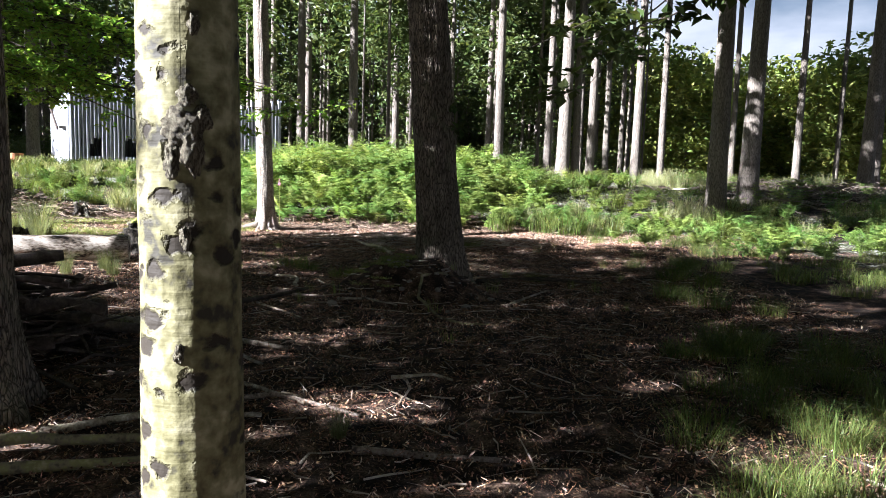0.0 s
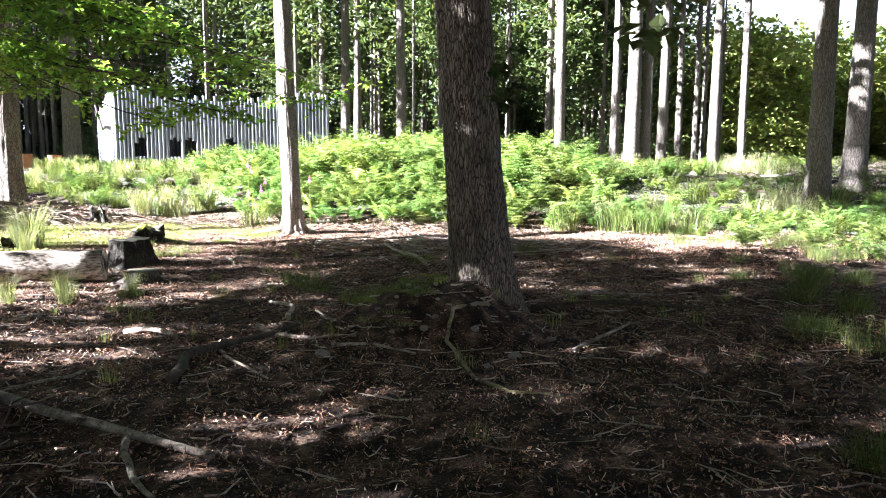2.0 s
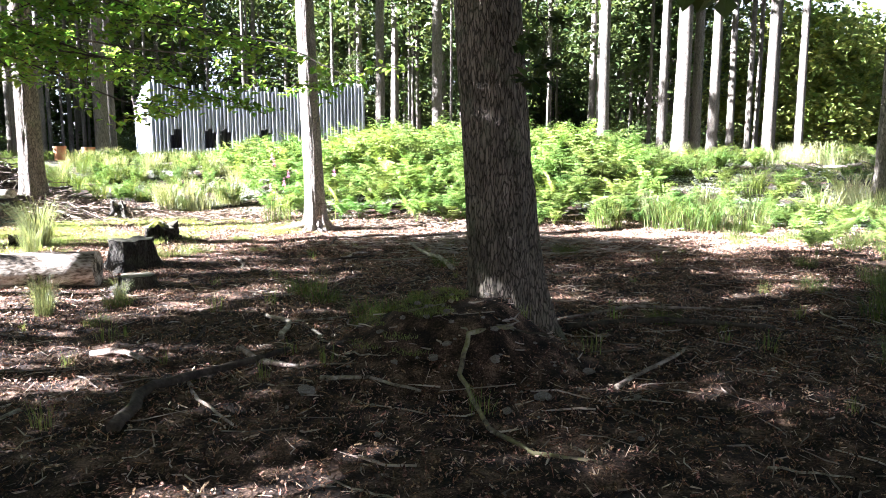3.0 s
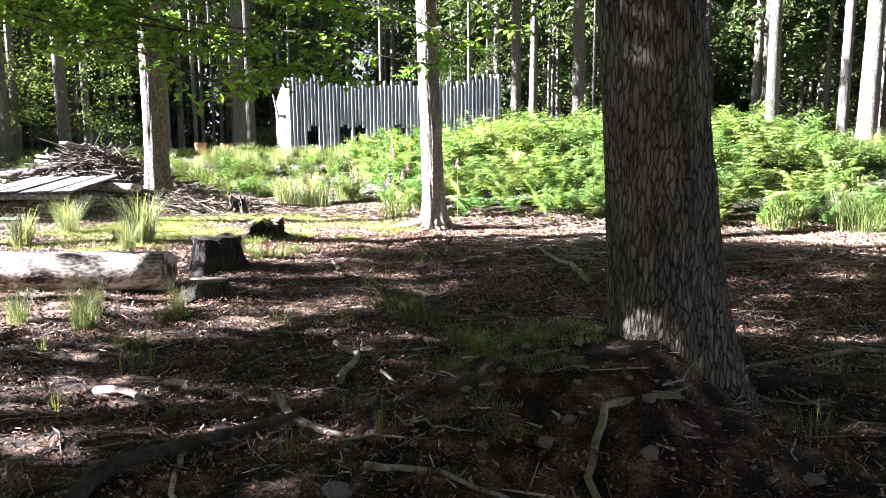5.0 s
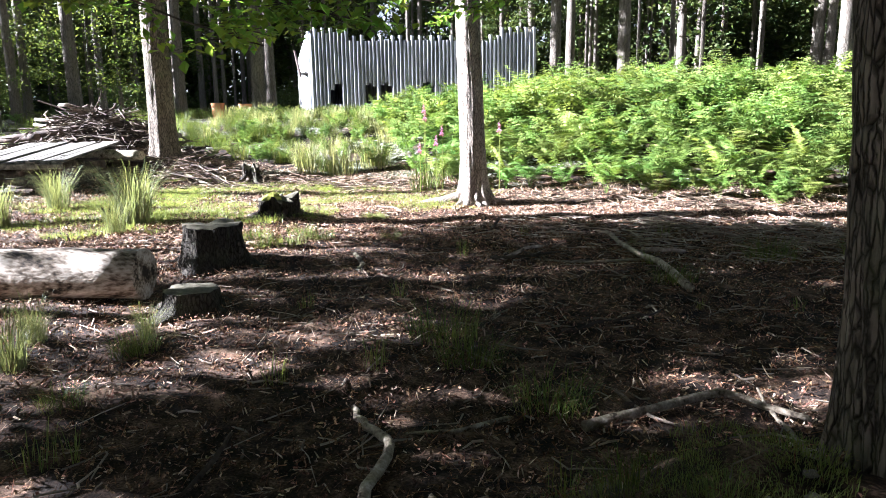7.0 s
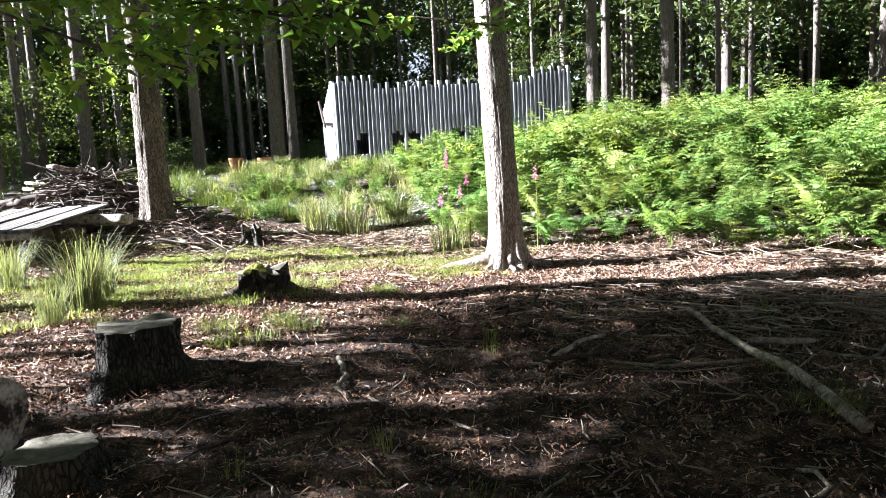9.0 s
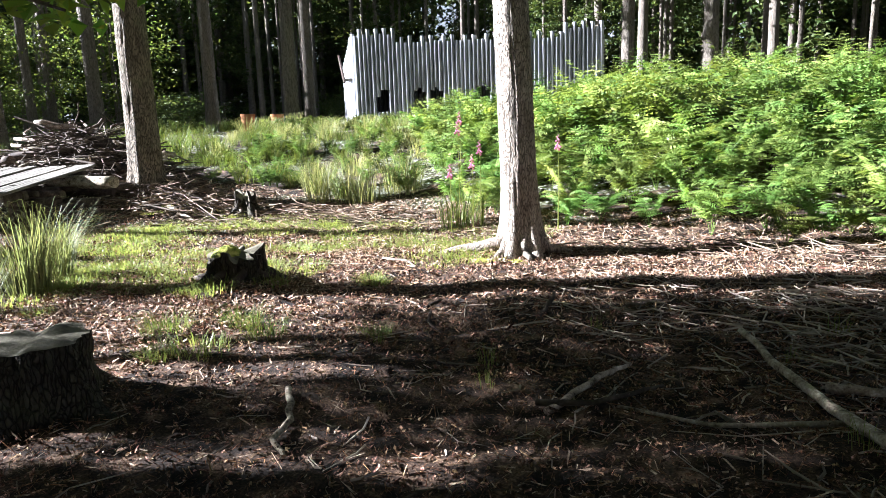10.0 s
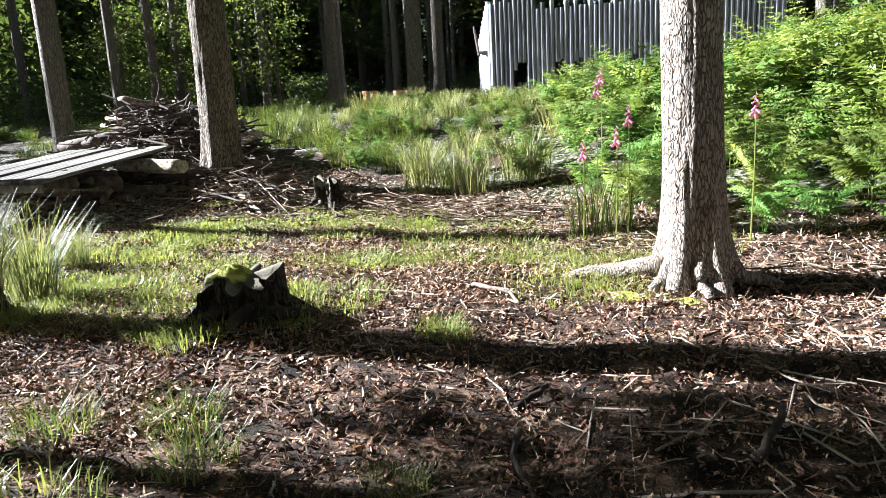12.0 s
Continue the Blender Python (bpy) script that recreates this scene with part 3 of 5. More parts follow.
# sunny broadleaf trees closing the glade
for i in range(34):
    b = math.radians(rng.uniform(11, 52))
    r = rng.uniform(52, 66)
    x, y = r * math.sin(b), r * math.cos(b)
    tree("broadleaf_tree", x, y, FAR_TRUNKS[i % 4], "sunlit broad-leaved tree with dense yellow-green crown", [(SUN_CROWNS[i % 3], float(rng.uniform(4.5, 6.5)), float(rng.uniform(0.9, 1.2))), (SUN_CROWNS[(i + 1) % 3], 2.6, 0.85)], scale=0.4, group="sunlit trees", width=0.8)

# unseen trees added behind the walker for shade: along and across the sun's way
for p, q, h, c in ((-13, 12.9, 7.3, 0.55), (-13.5, 9.8, 8.6, 0.95), (-14, 5.7, 8.2, 0.9), (-9.5, 5.8, 5.2, 0.8), (-9.5, -2.0, 5.2, 0.75), (-9.5, 8.8, 5.1, 0.6), (-14, -2.0, 8.0, 0.86), (-9, 14.5, 6.5, 0.52), (-8, 3.9, 6.6, 0.45), (-8.5, 8.9, 7.8, 0.45), (-8, 8.75, 5.5, 0.42), (-8, 3.25, 4.6, 0.30), (-10, 12.0, 7.2, 0.66), (-15, -5.5, 9, 0.95), (-8.5, 14.9, 5.65, 0.42),
                   (-14, 19.6, 16.8, 0.85), (-15, 16.6, 17.5, 0.85), (-20, 8.0, 15.5, 0.95), (-20, 3.5, 15.5, 0.9), (-21, -1.5, 15.5, 0.95), (-20, -6.5, 15.5, 0.95)):
    x, y = p * 0.927 - q * 0.375, p * 0.375 + q * 0.927
    k = int(-p * 3 + 70 + q) % 3
    t = tree("woodland_tree", x, y, FAR_TRUNKS[k], "unseen leafy tree added to shade the clearing", [], group="woodland trees", turn=q * 40, width=0.22 if p > -11 else 0.35)
    part("crown", THIN_CROWNS[k], t, m=Matrix.Translation((0, 0, h)) @ Matrix.Diagonal((c, c, c, 1)))

# unseen tall trees beside and behind the walker, a canopy added against skylight
for i, (x, y, h, c) in enumerate(((6.5, 4.5, 12, 1.5), (7.5, -3, 13, 1.6), (2.0, -6, 12, 1.6), (-4.5, -6, 13, 1.5), (10.5, 8.5, 13, 1.6), (-6.5, 1.5, 15, 1.5), (12, 1, 12, 1.6), (1.0, -13, 10, 1.6), (-9, -12, 10, 1.6), (10, -11, 10, 1.7), (4.5, -1.5, 17, 1.4), (9.5, 13.5, 17, 2.0), (15, 12, 15, 2.0), (17, 17, 16, 2.0), (-5, -2.5, 18, 2.0), (18, 8, 11, 1.7), (20, -4, 10, 1.8), (24, 12, 10, 1.7), (-1, -20, 9, 1.8), (18, -16, 9, 1.8), (-14, -20, 9, 1.8))):
    tree("woodland_tree", x, y, FAR_TRUNKS[i % 4], "unseen tall tree added to close the canopy against skylight", [(HIGH_CROWNS[i % 3], h, c)], group="woodland trees", width=0.45)

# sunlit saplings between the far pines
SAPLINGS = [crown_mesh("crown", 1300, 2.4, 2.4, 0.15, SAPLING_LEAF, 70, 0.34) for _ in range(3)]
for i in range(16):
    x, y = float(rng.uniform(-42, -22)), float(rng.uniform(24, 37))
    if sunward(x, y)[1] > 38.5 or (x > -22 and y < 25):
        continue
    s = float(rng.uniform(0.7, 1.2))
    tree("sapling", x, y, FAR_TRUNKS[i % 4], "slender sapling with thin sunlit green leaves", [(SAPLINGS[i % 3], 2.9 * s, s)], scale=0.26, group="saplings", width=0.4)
for i in range(14):
    x, y = float(rng.uniform(-48, -30)), float(rng.uniform(20, 46))
    s = float(rng.uniform(0.7, 1.3))
    t = new("undergrowth_shrub", SHRUBS[i % 3])
    t.matrix_basis = pose(x, y, gz(x, y) + 0.9 * s, 0, 0, float(rng.uniform(0, 360))) @ Matrix.Diagonal((s, s, s, 1))
    tagged(t, "leafy shrub under the woodland trees", "shrub", "undergrowth", "stuff")

# slim bare poles that fill the wood
for i in range(110):
    b, r = math.radians(rng.uniform(-62, 16)), float(rng.uniform(38, 62))
    x, y = r * math.sin(b), r * math.cos(b)
    if (-25 < x < -6 and y < 46) or 39.5 < sunward(x, y)[1] < 47:
        continue
    tree("slim_pole_tree", x, y, FAR_TRUNKS[i % 4], "slim bare dark trunk in the shaded wood", [], group="slim woodland trunks", turn=float(rng.uniform(0, 360)), width=float(rng.uniform(0.12, 0.3)))

# undergrowth
for i in range(70):
    x, y = float(rng.uniform(-50, 26)), float(rng.uniform(36, 60))
    if (-25 < x < -7 and y < 47) or (x < 9 and y < 46) or x > 9:
        continue
    s = float(rng.uniform(0.7, 1.5))
    t = new("undergrowth_shrub", SHRUBS[i % 3])
    t.matrix_basis = pose(x, y, gz(x, y) + 0.9 * s, 0, 0, float(rng.uniform(0, 360))) @ Matrix.Diagonal((s, s, s, 1))
    tagged(t, "shaded leafy shrub under the woodland trees", "shrub", "undergrowth", "stuff")

# ---- wooden fort ----
def build_fort():
    a, b, c = Vector((-19.8, 37.0)), Vector((-9.6, 40.75)), Vector((-22.1, 39.5))
    z0 = 1.2
    fort = thing("wooden_fort", pose(-15, 40, z0), "play fort of upright silver-grey logs with battlements", "fort")
    V, F = tube([(0, 0, 0), (0, 0, 0.5), (0, 0, 0.94), (0, 0, 1)], [0.096, 0.095, 0.095, 0.090], 12, 0.06)
    log = mesh_of("log", V, F, GREY_WOOD, True)
    inv = fort.matrix_basis.inverted()

    def post(p, lo, hi):
        part("log", log, fort, m=inv @ pose(p.x, p.y, lo, 0, 0, float(rng.uniform(0, 360))) @ Matrix.Diagonal((1, 1, hi - lo, 1)))

    n = 58
    for i in range(n):
        f = (i + 0.5) / n
        p = a.lerp(b, f)
        tall = f < 0.165 or f > 0.84
        hi = 3.62 if not tall else 3.98
        hi += 0.24 if (i % 2 if tall else i % 5 in (1, 3)) else 0
        hi += z0 - 0.15 * f + float(rng.uniform(-0.03, 0.03))
        gap = None
        for w, half in ((0.12, 0.026), (0.265, 0.026), (0.335, 0.026), (0.52, 0.03)):
            if abs(f - w) < half:
                gap = 1.62 - 0.35 * (abs(f - w) / half) ** 2
        if gap:
            post(p, z0 - 0.3, z0 + 0.62)
            post(p, z0 + gap, hi)
        else:
            post(p, z0 - 0.3, hi)
    # unseen deck over the whole inside, added to keep the window gaps dark
    deck = bmesh.new()
    bmesh.ops.create_cube(deck, size=1)
    bmesh.ops.scale(deck, vec=(10.6, 2.9, 0.12), verts=deck.verts)
    me = bpy.data.meshes.new("inner_deck")
    deck.to_mesh(me)
    deck.free()
    me.materials.append(PLANK)
    mid = (a + b + c + (c + b - a)) / 4
    part("inner_deck", me, fort, "unseen plank deck added to darken the fort's window gaps", inv @ pose(mid.x, mid.y, z0 + 2.1, 0, 0, math.degrees(math.atan2(b.y - a.y, b.x - a.x))))
    V, F = tube([(-20.5, 37.45, z0 + 2.0), (-20.9, 37.85, z0 + 2.6), (-21.35, 38.3, z0 + 3.3)], [0.06, 0.06, 0.05], 8)
    part("brace", mesh_of("brace", [Vector(v) - Vector((-15, 40, z0)) + Vector((-0.12, -0.12, 0)) for v in V], F, DARK_WOOD), fort, "dark slanting brace on the side wall")
    side = 18
    for i in range(side):
        p = a.lerp(c, (i + 0.7) / side)
        post(p, z0 - 0.3, z0 + 3.98 - 0.075 * i + float(rng.uniform(-0.03, 0.03)) + (0.2 if i % 2 else 0))
    back = c + (b - a)
    for i in range(n):
        p = c.lerp(back, (i + 0.5) / n)
        post(p, z0 - 0.3, z0 + 2.6)
    for i in range(side):
        post(b.lerp(back, (i + 0.7) / side), z0 - 0.3, z0 + 3.5)


build_fort()

# ---- logs, stumps, platform ----
def log_thing(name, path, radii, label, category="log", mat=DEAD_WOOD, n=18, wobble=0.12, seed=0, group=""):
    V, F = tube(path, radii, n, wobble, seed)
    ob = new(name, mesh_of(name, V, F, [mat]))
    me = ob.data
    me.polygons.foreach_set("use_smooth", [len(p.vertices) == 4 for p in me.polygons])
    return tagged(ob, label, category, group)


def along(a, b, n, sag=0.0, wander=0.0, seed=0):
    a, b = Vector(a), Vector(b)
    return [a.lerp(b, i / n) + Vector((wander * noise.noise(Vector((i * 0.7, seed, 0))), wander * noise.noise(Vector((i * 0.7, seed, 5))), -sag * math.sin(math.pi * i / n) + 0.4 * wander * noise.noise(Vector((i * 0.7, seed, 9))))) for i in range(n + 1)]


log_thing("felled_log", along((-5.15, 11.35, 0.13), (-8.3, 10.3, 0.13), 10), [0.21] * 11, "thick felled log with peeling pale bark lying on soil", mat=LOG_BARK, seed=3)



def stump(x, y, r, h, label, mat=STUMP_BARK, jag=0.05, seed=0, rot=0.0):
    t = thing("tree_stump", pose(x, y, gz(x, y)), label, "stump")
    n, m, V, F = 72, 14, [], []
    for j in range(m + 1):
        z = -0.15 + (h + 0.15) * j / m
        for k in range(n):
            a = 2 * math.pi * k / n
            c, s = math.cos(a), math.sin(a)
            spur = max(0.0, math.sin(4 * a + seed + 0.7 * math.sin(2 * a))) ** 1.5
            q = r * (1 + (0.25 + 0.75 * spur) * math.exp(-max(z, 0) / (0.35 * h)) + 0.12 * noise.noise(Vector((c * 2 + seed, s * 2, z))))
            q += 0.016 * noise.noise(Vector((c * 9 + seed, s * 9, z * 5))) + 0.009 * noise.noise(Vector((c * 22, s * 22 + seed, z * 14)))
            q += rot * r * (abs(noise.noise(Vector((c * 3.1 + seed, s * 3.1, z * 1.2)))) * 2.4 - 0.6 + 0.5 * noise.noise(Vector((c * 7 + seed, s * 7, z * 9))))
            zz = z + (jag * noise.noise(Vector((c * 2 + seed, s * 2, 3))) if j >= m - 1 else 0)
            V.append((q * c, q * s, zz))
    for i in range(m):
        for k in range(n):
            F.append((i * n + k, i * n + (k + 1) % n, (i + 1) * n + (k + 1) % n, (i + 1) * n + k))
    part("bark", mesh_of("bark", V, F, mat, True), t)
    rim = [Vector(v) for v in V[m * n:]]
    W = []
    for u in (1.0, 0.93, 0.6, 0.3):
        W += [Vector((v.x * u, v.y * u, (v.z - h) * u + h + 0.003 + (0.007 * noise.noise(v * 7 * u) if u < 1 else 0))) for v in rim]
    G = [(i * n + k, i * n + (k + 1) % n, (i + 1) * n + (k + 1) % n, (i + 1) * n + k) for i in range(3) for k in range(n)] + [tuple(range(3 * n, 4 * n))]
    part("cut_top", mesh_of("cut_top", W, G, CUT_WOOD, True), t, "weathered sawn top")
    return t


stump(-5.45, 12.55, 0.27, 0.40, "broad sawn tree stump with dark flared bark", seed=1, rot=0.16)
stump(-4.55, 11.22, 0.20, 0.16, "low sawn stump beside the felled log", jag=0.015, seed=2)
stump(-6.7, 15.4, 0.20, 0.26, "rotten dark stump capped with yellow moss", jag=0.2, seed=3, rot=0.55)
stump(-9.9, 19.0, 0.16, 0.30, "small rotten stump at the meadow edge", jag=0.3, seed=4, rot=0.6)
def stump_roots(t, n, reach, r, seed):
    """Gnarled roots that run out from a rotten stump, and a cap of moss."""
    for k in range(n):
        a = 2 * math.pi * k / n + seed
        pts = [Vector((math.cos(a + 0.25 * math.sin(i * 1.7 + k)) * reach * i / 5, math.sin(a + 0.25 * math.sin(i * 1.7 + k)) * reach * i / 5, 0.16 * (1 - i / 5) ** 1.3)) for i in range(6)]
        V, F = tube(pts, [r, r * 0.9, r * 0.75, r * 0.6, r * 0.4, r * 0.2], 9, 0.35, k + seed)
        part("root", mesh_of("root", V, F, DARK_WOOD, True), t)


def moss_patch(x, y, z, rx, ry, h, label, parent=None):
    V, F, n, m = [], [], 22, 7
    for j in range(m + 1):
        for k in range(n):
            a, u = 2 * math.pi * k / n, j / m
            w = 1 + 0.35 * noise.noise(Vector((math.cos(a) * 1.7 + x, math.sin(a) * 1.7 + y, 0)))
            V.append((rx * u * w * math.cos(a), ry * u * w * math.sin(a), h * (1 - u * u) + 0.25 * h * noise.noise(Vector((u * 6 * math.cos(a), u * 6 * math.sin(a), x))) - 0.01 * u))
    for j in range(m):
        for k in range(n):
            F.append((j * n + k, j * n + (k + 1) % n, (j + 1) * n + (k + 1) % n, (j + 1) * n + k))
    me = mesh_of("moss_patch", V, F, MOSS_MAT, True)
    if parent:
        return part("moss_cap", me, parent, "yellow-green moss cap", pose(x, y, z))
    ob = new("moss_patch", me)
    ob.matrix_basis = pose(x, y, z)
    return tagged(ob, label, "moss", "moss patches")


rotten = bpy.data.objects["tree_stump.002"]
stump_roots(rotten, 6, 0.5, 0.075, 0.4)
moss_patch(-0.05, -0.03, 0.262, 0.17, 0.15, 0.09, "", rotten)
stump_roots(bpy.data.objects["tree_stump.003"], 5, 0.35, 0.05, 1.1)
for x, y, rx in ((-4.7, 17.05, 0.22), (-4.35, 17.1, 0.16), (-5.0, 17.2, 0.12)):
    moss_patch(x, y, gz(x, y) - 0.005, rx, rx * 0.6, 0.035, "bright green moss cushion on soil")
stump(-8.7, 14.4, 0.2, 0.16, "low dark rotting stump in grass", jag=0.2, seed=5, rot=0.5)


def slab(size, bevel, mat, name):
    bm = bmesh.new()
    bmesh.ops.create_cube(bm, size=1)
    bmesh.ops.scale(bm, vec=size, verts=bm.verts)
    bmesh.ops.bevel(bm, geom=bm.edges[:], offset=bevel, segments=1, affect="EDGES")
    me = bpy.data.meshes.new(name)
    bm.to_mesh(me)
    bm.free()
    me.materials.append(mat)
    return me


def build_platform():
    """Planks run from the front board back towards the pine, a little uphill."""
    front, back = Vector((-12.02, 16.31, 0.58)), Vector((-12.95, 18.6, 0.84))
    run = (back - front).normalized()
    left = Vector((-0.93, -0.37, 0.0))
    left = (left - run * left.dot(run)).normalized()
    up = left.cross(run).normalized() * -1
    up = up if up.z > 0 else -up
    m = Matrix((( run.x, left.x, up.x, front.x), (run.y, left.y, up.y, front.y), (run.z, left.z, up.z, front.z), (0, 0, 0, 1)))
    t = thing("plank_platform", m, "tilted deck of silvered planks on dark rotten timbers", "platform")
    long = (back - front).length
    plank = slab((long, 0.19, 0.045), 0.008, PLANK, "plank")
    for i in range(9):
        part("plank", plank, t, m=pose(long / 2 + 0.04 * float(rng.normal()), 0.11 + 0.225 * i, 0.008 * float(rng.normal()), 0, 0, 0.3 * float(rng.normal())))
    part("front_board", slab((0.045, 2.05, 0.10), 0.008, PLANK, "front_board"), t, m=pose(-0.03, 1.0, -0.06))
    beam = slab((0.14, 2.0, 0.14), 0.02, DARK_WOOD, "beam")
    for x in (0.5, long - 0.4):
        part("beam", beam, t, m=pose(x, 1.0, -0.10))
    leg = slab((0.15, 0.15, 0.8), 0.03, DARK_WOOD, "leg")
    for x in (0.5, long - 0.4):
        for y in (0.25, 1.75):
            part("leg", leg, t, m=pose(x, y, -0.56))


build_platform()
log_thing("split_log", along((-12.0, 18.2, 0.60), (-13.3, 17.9, 0.62), 6, 0, 0.05, 2), [0.09, 0.11, 0.10, 0.11, 0.10, 0.09, 0.085], "pale split log wedged under the plank deck", seed=8, wobble=0.35)
# timbers packed under the deck so that its shaded underside stays dark
for i in range(34):
    x, y, z = -12.4 - float(rng.uniform(0, 1.3)), 17.6 + float(rng.uniform(-0.9, 0.9)), 0.08 + 0.09 * (i % 5)
    log_thing("rotten_timber", along((x - 0.9, y - 0.3 + float(rng.normal()) * 0.1, z), (x + 0.5, y + 0.2, z + 0.04), 4, 0, 0.08, i), [0.08, 0.09, 0.085, 0.08, 0.07], "dark rotten timber packed under the deck to keep it dark", "timber", DARK_WOOD, 9, 0.2, i, "timbers under the deck")
# more of them along the front, added to darken the underside
for i in range(30):
    c = Vector((-12.15, 16.75, 0)) + Vector((-0.93, -0.37, 0)) * float(rng.uniform(0.5, 1.5)) + Vector((-0.35, 0.93, 0)) * (0.10 * (i // 6) + 0.05)
    z, d = gz(c.x, c.y) + 0.05 + 0.075 * (i % 6), Vector((-0.93, -0.37 + 0.12 * float(rng.normal()), 0.06 * float(rng.normal()))) * float(rng.uniform(0.4, 0.75))
    c.z = z
    log_thing("rotten_timber", along(c - d, c + d, 4, 0, 0.1, 50 + i), [0.05, 0.055, 0.05, 0.05, 0.04], "dark rotten timber packed under the deck to keep it dark", "timber", DARK_WOOD, 8, 0.25, 50 + i, "timbers under the deck")
# pile of brushwood behind the platform
for i in range(230):
    a = float(rng.uniform(0, 2 * math.pi))
    u = float(rng.uniform(0, 1)) ** 0.5
    cx, cy = -14.9 + 2.7 * u * math.cos(a), 19.5 + 1.35 * u * math.sin(a)
    h = gz(cx, cy) + 0.04 + float(rng.uniform(0, 1)) * 0.75 * (1 - u * u)
    L = float(rng.uniform(0.4, 1.7))
    d = Vector((math.cos(i * 2.4), 0.8 * math.sin(i * 2.4), float(rng.normal()) * 0.3)) * L
    r = float(rng.uniform(0.008, 0.034)) if i % 9 else 0.06
    log_thing("branch", along(Vector((cx, cy, h)) - d * 0.5, Vector((cx, cy, h)) + d * 0.5, 5, 0, 0.30, i), [r, r, r * 0.9, r * 0.8, r * 0.7, r * 0.5], "grey dead branch on the brushwood pile", "branch", DARK_WOOD if i % 3 else DEAD_WOOD, 7, 0.3, i, "brushwood pile")

# ---- plants ----
def fern_mesh(name, fronds, length, detail, seed):
    """A bracken plant: upright arching stalks with wide, nearly level pinnae cut into leaflets."""
    r = np.random.default_rng(seed)
    V, F = [], []

    def tri(a, b, c):
        o = len(V)
        V.extend((a, b, c))
        F.append((o, o + 1, o + 2))

    for k in range(fronds):
        az = 2 * math.pi * (k + r.uniform(-0.4, 0.4)) / fronds
        L = length * r.uniform(0.7, 1.12)
        lean = r.uniform(0.15, 0.6)
        out = Vector((math.cos(az), math.sin(az), 0))
        side = Vector((-math.sin(az), math.cos(az), 0))
        p, ang, pts, n = Vector((0, 0, -0.05)), lean * 0.35, [], 20
        for i in range(n + 1):
            pts.append(p.copy())
            ang += (0.02 + 0.10 * lean) * (1.6 if i > 9 else 0.6)
            p += (out * math.sin(ang) + Vector((0, 0, math.cos(ang)))) * (L / n)
        v, f = tube(pts[::4], [0.006, 0.005, 0.004, 0.003, 0.002, 0.001], 4, cap=False)
        o = len(V)
        V.extend(v)
        F.extend(tuple(i + o for i in q) for q in f)
        for i in range(6, n + 1):
            t = (i - 6) / (n - 6)
            fwd = (pts[i] - pts[i - 1]).normalized()
            for sgn in (-1, 1):
                reach = (L * 0.27 * (1 - t) ** 0.8 + 0.03) * r.uniform(0.75, 1.2)
                d = (side * sgn + fwd * r.uniform(0.25, 0.65) + Vector((0, 0, r.normal() * 0.16))).normalized()
                up = (Vector((0, 0, 1)) + out * 0.35 + Vector(r.normal(size=3)) * 0.28)
                w = d.cross(up).normalized()
                up = w.cross(d).normalized()
                m = (6 if t < 0.6 else 4) if detail else 3
                for j in range(m):
                    u, u2 = (j + 0.05) / m, (j + 0.85) / m
                    sag = Vector((0, 0, -0.22 * reach))
                    a = pts[i] + d * reach * u + sag * u * u
                    b = pts[i] + d * reach * u2 + sag * u2 * u2
                    q = reach * 0.27 * (1 - 0.85 * u) + 0.004
                    c = a.lerp(b, 0.75) + d * q * 0.25 - up * q * 0.12
                    tri(a, b, c + w * q)
                    tri(b, a, c - w * q)
    return mesh_of(name, V, F, BRACKEN)


FERNS = [fern_mesh("bracken", 6, 1.3 + 0.07 * i, True, i) for i in range(5)]
LOW_FERNS = [fern_mesh("bracken", 6, 0.85, True, 20 + i) for i in range(3)]
LOW_FAR = [fern_mesh("bracken", 7, 0.85, False, 60 + i) for i in range(3)]
FAR_FERNS = [fern_mesh("bracken", 7, 1.4, False, 40 + i) for i in range(3)]


def put_fern(x, y, me, s, label, group, kind=""):
    ob = new("bracken_fern", me)
    ob.matrix_basis = pose(x, y, gz(x, y), float(rng.uniform(-6, 6)), float(rng.uniform(-6, 6)), float(rng.uniform(0, 360))) @ Matrix.Diagonal((s, s, s * float(rng.uniform(0.9, 1.1)), 1))
    tagged(ob, label, "fern", group, kind)


def in_thicket(x, y):
    front = 18.95 + 0.25 * math.sin(x * 1.3) + 0.12 * max(0, x + 1) + 1.3 * max(0, -5.6 - x)
    return front < y < 28.5 and x < 3.5 + 0.3 * (y - 19) and x > -7.4 - 0.45 * (y - 19)


count = 0
for i in range(25):
    for j in range(17):
        x, y = -13 + 0.65 * i + float(rng.uniform(-0.33, 0.33)), 18.7 + 0.58 * j + float(rng.uniform(-0.3, 0.3))
        if not in_thicket(x, y):
            continue
        near = y < 21.3
        s = float(rng.uniform(0.8, 1.2)) * min(1.08, 0.66 + 0.11 * (y - 19)) * (0.8 if x > 2 else 0.8 if x < -6.3 else 1.0) * (0.85 if not in_thicket(x, y - 0.6) else 1)
        put_fern(x, y, FERNS[(i * 3 + j) % 5] if near else FAR_FERNS[(i + j) % 3], s, "bright green bracken in a dense thicket", "bracken thicket", "" if near else "stuff")
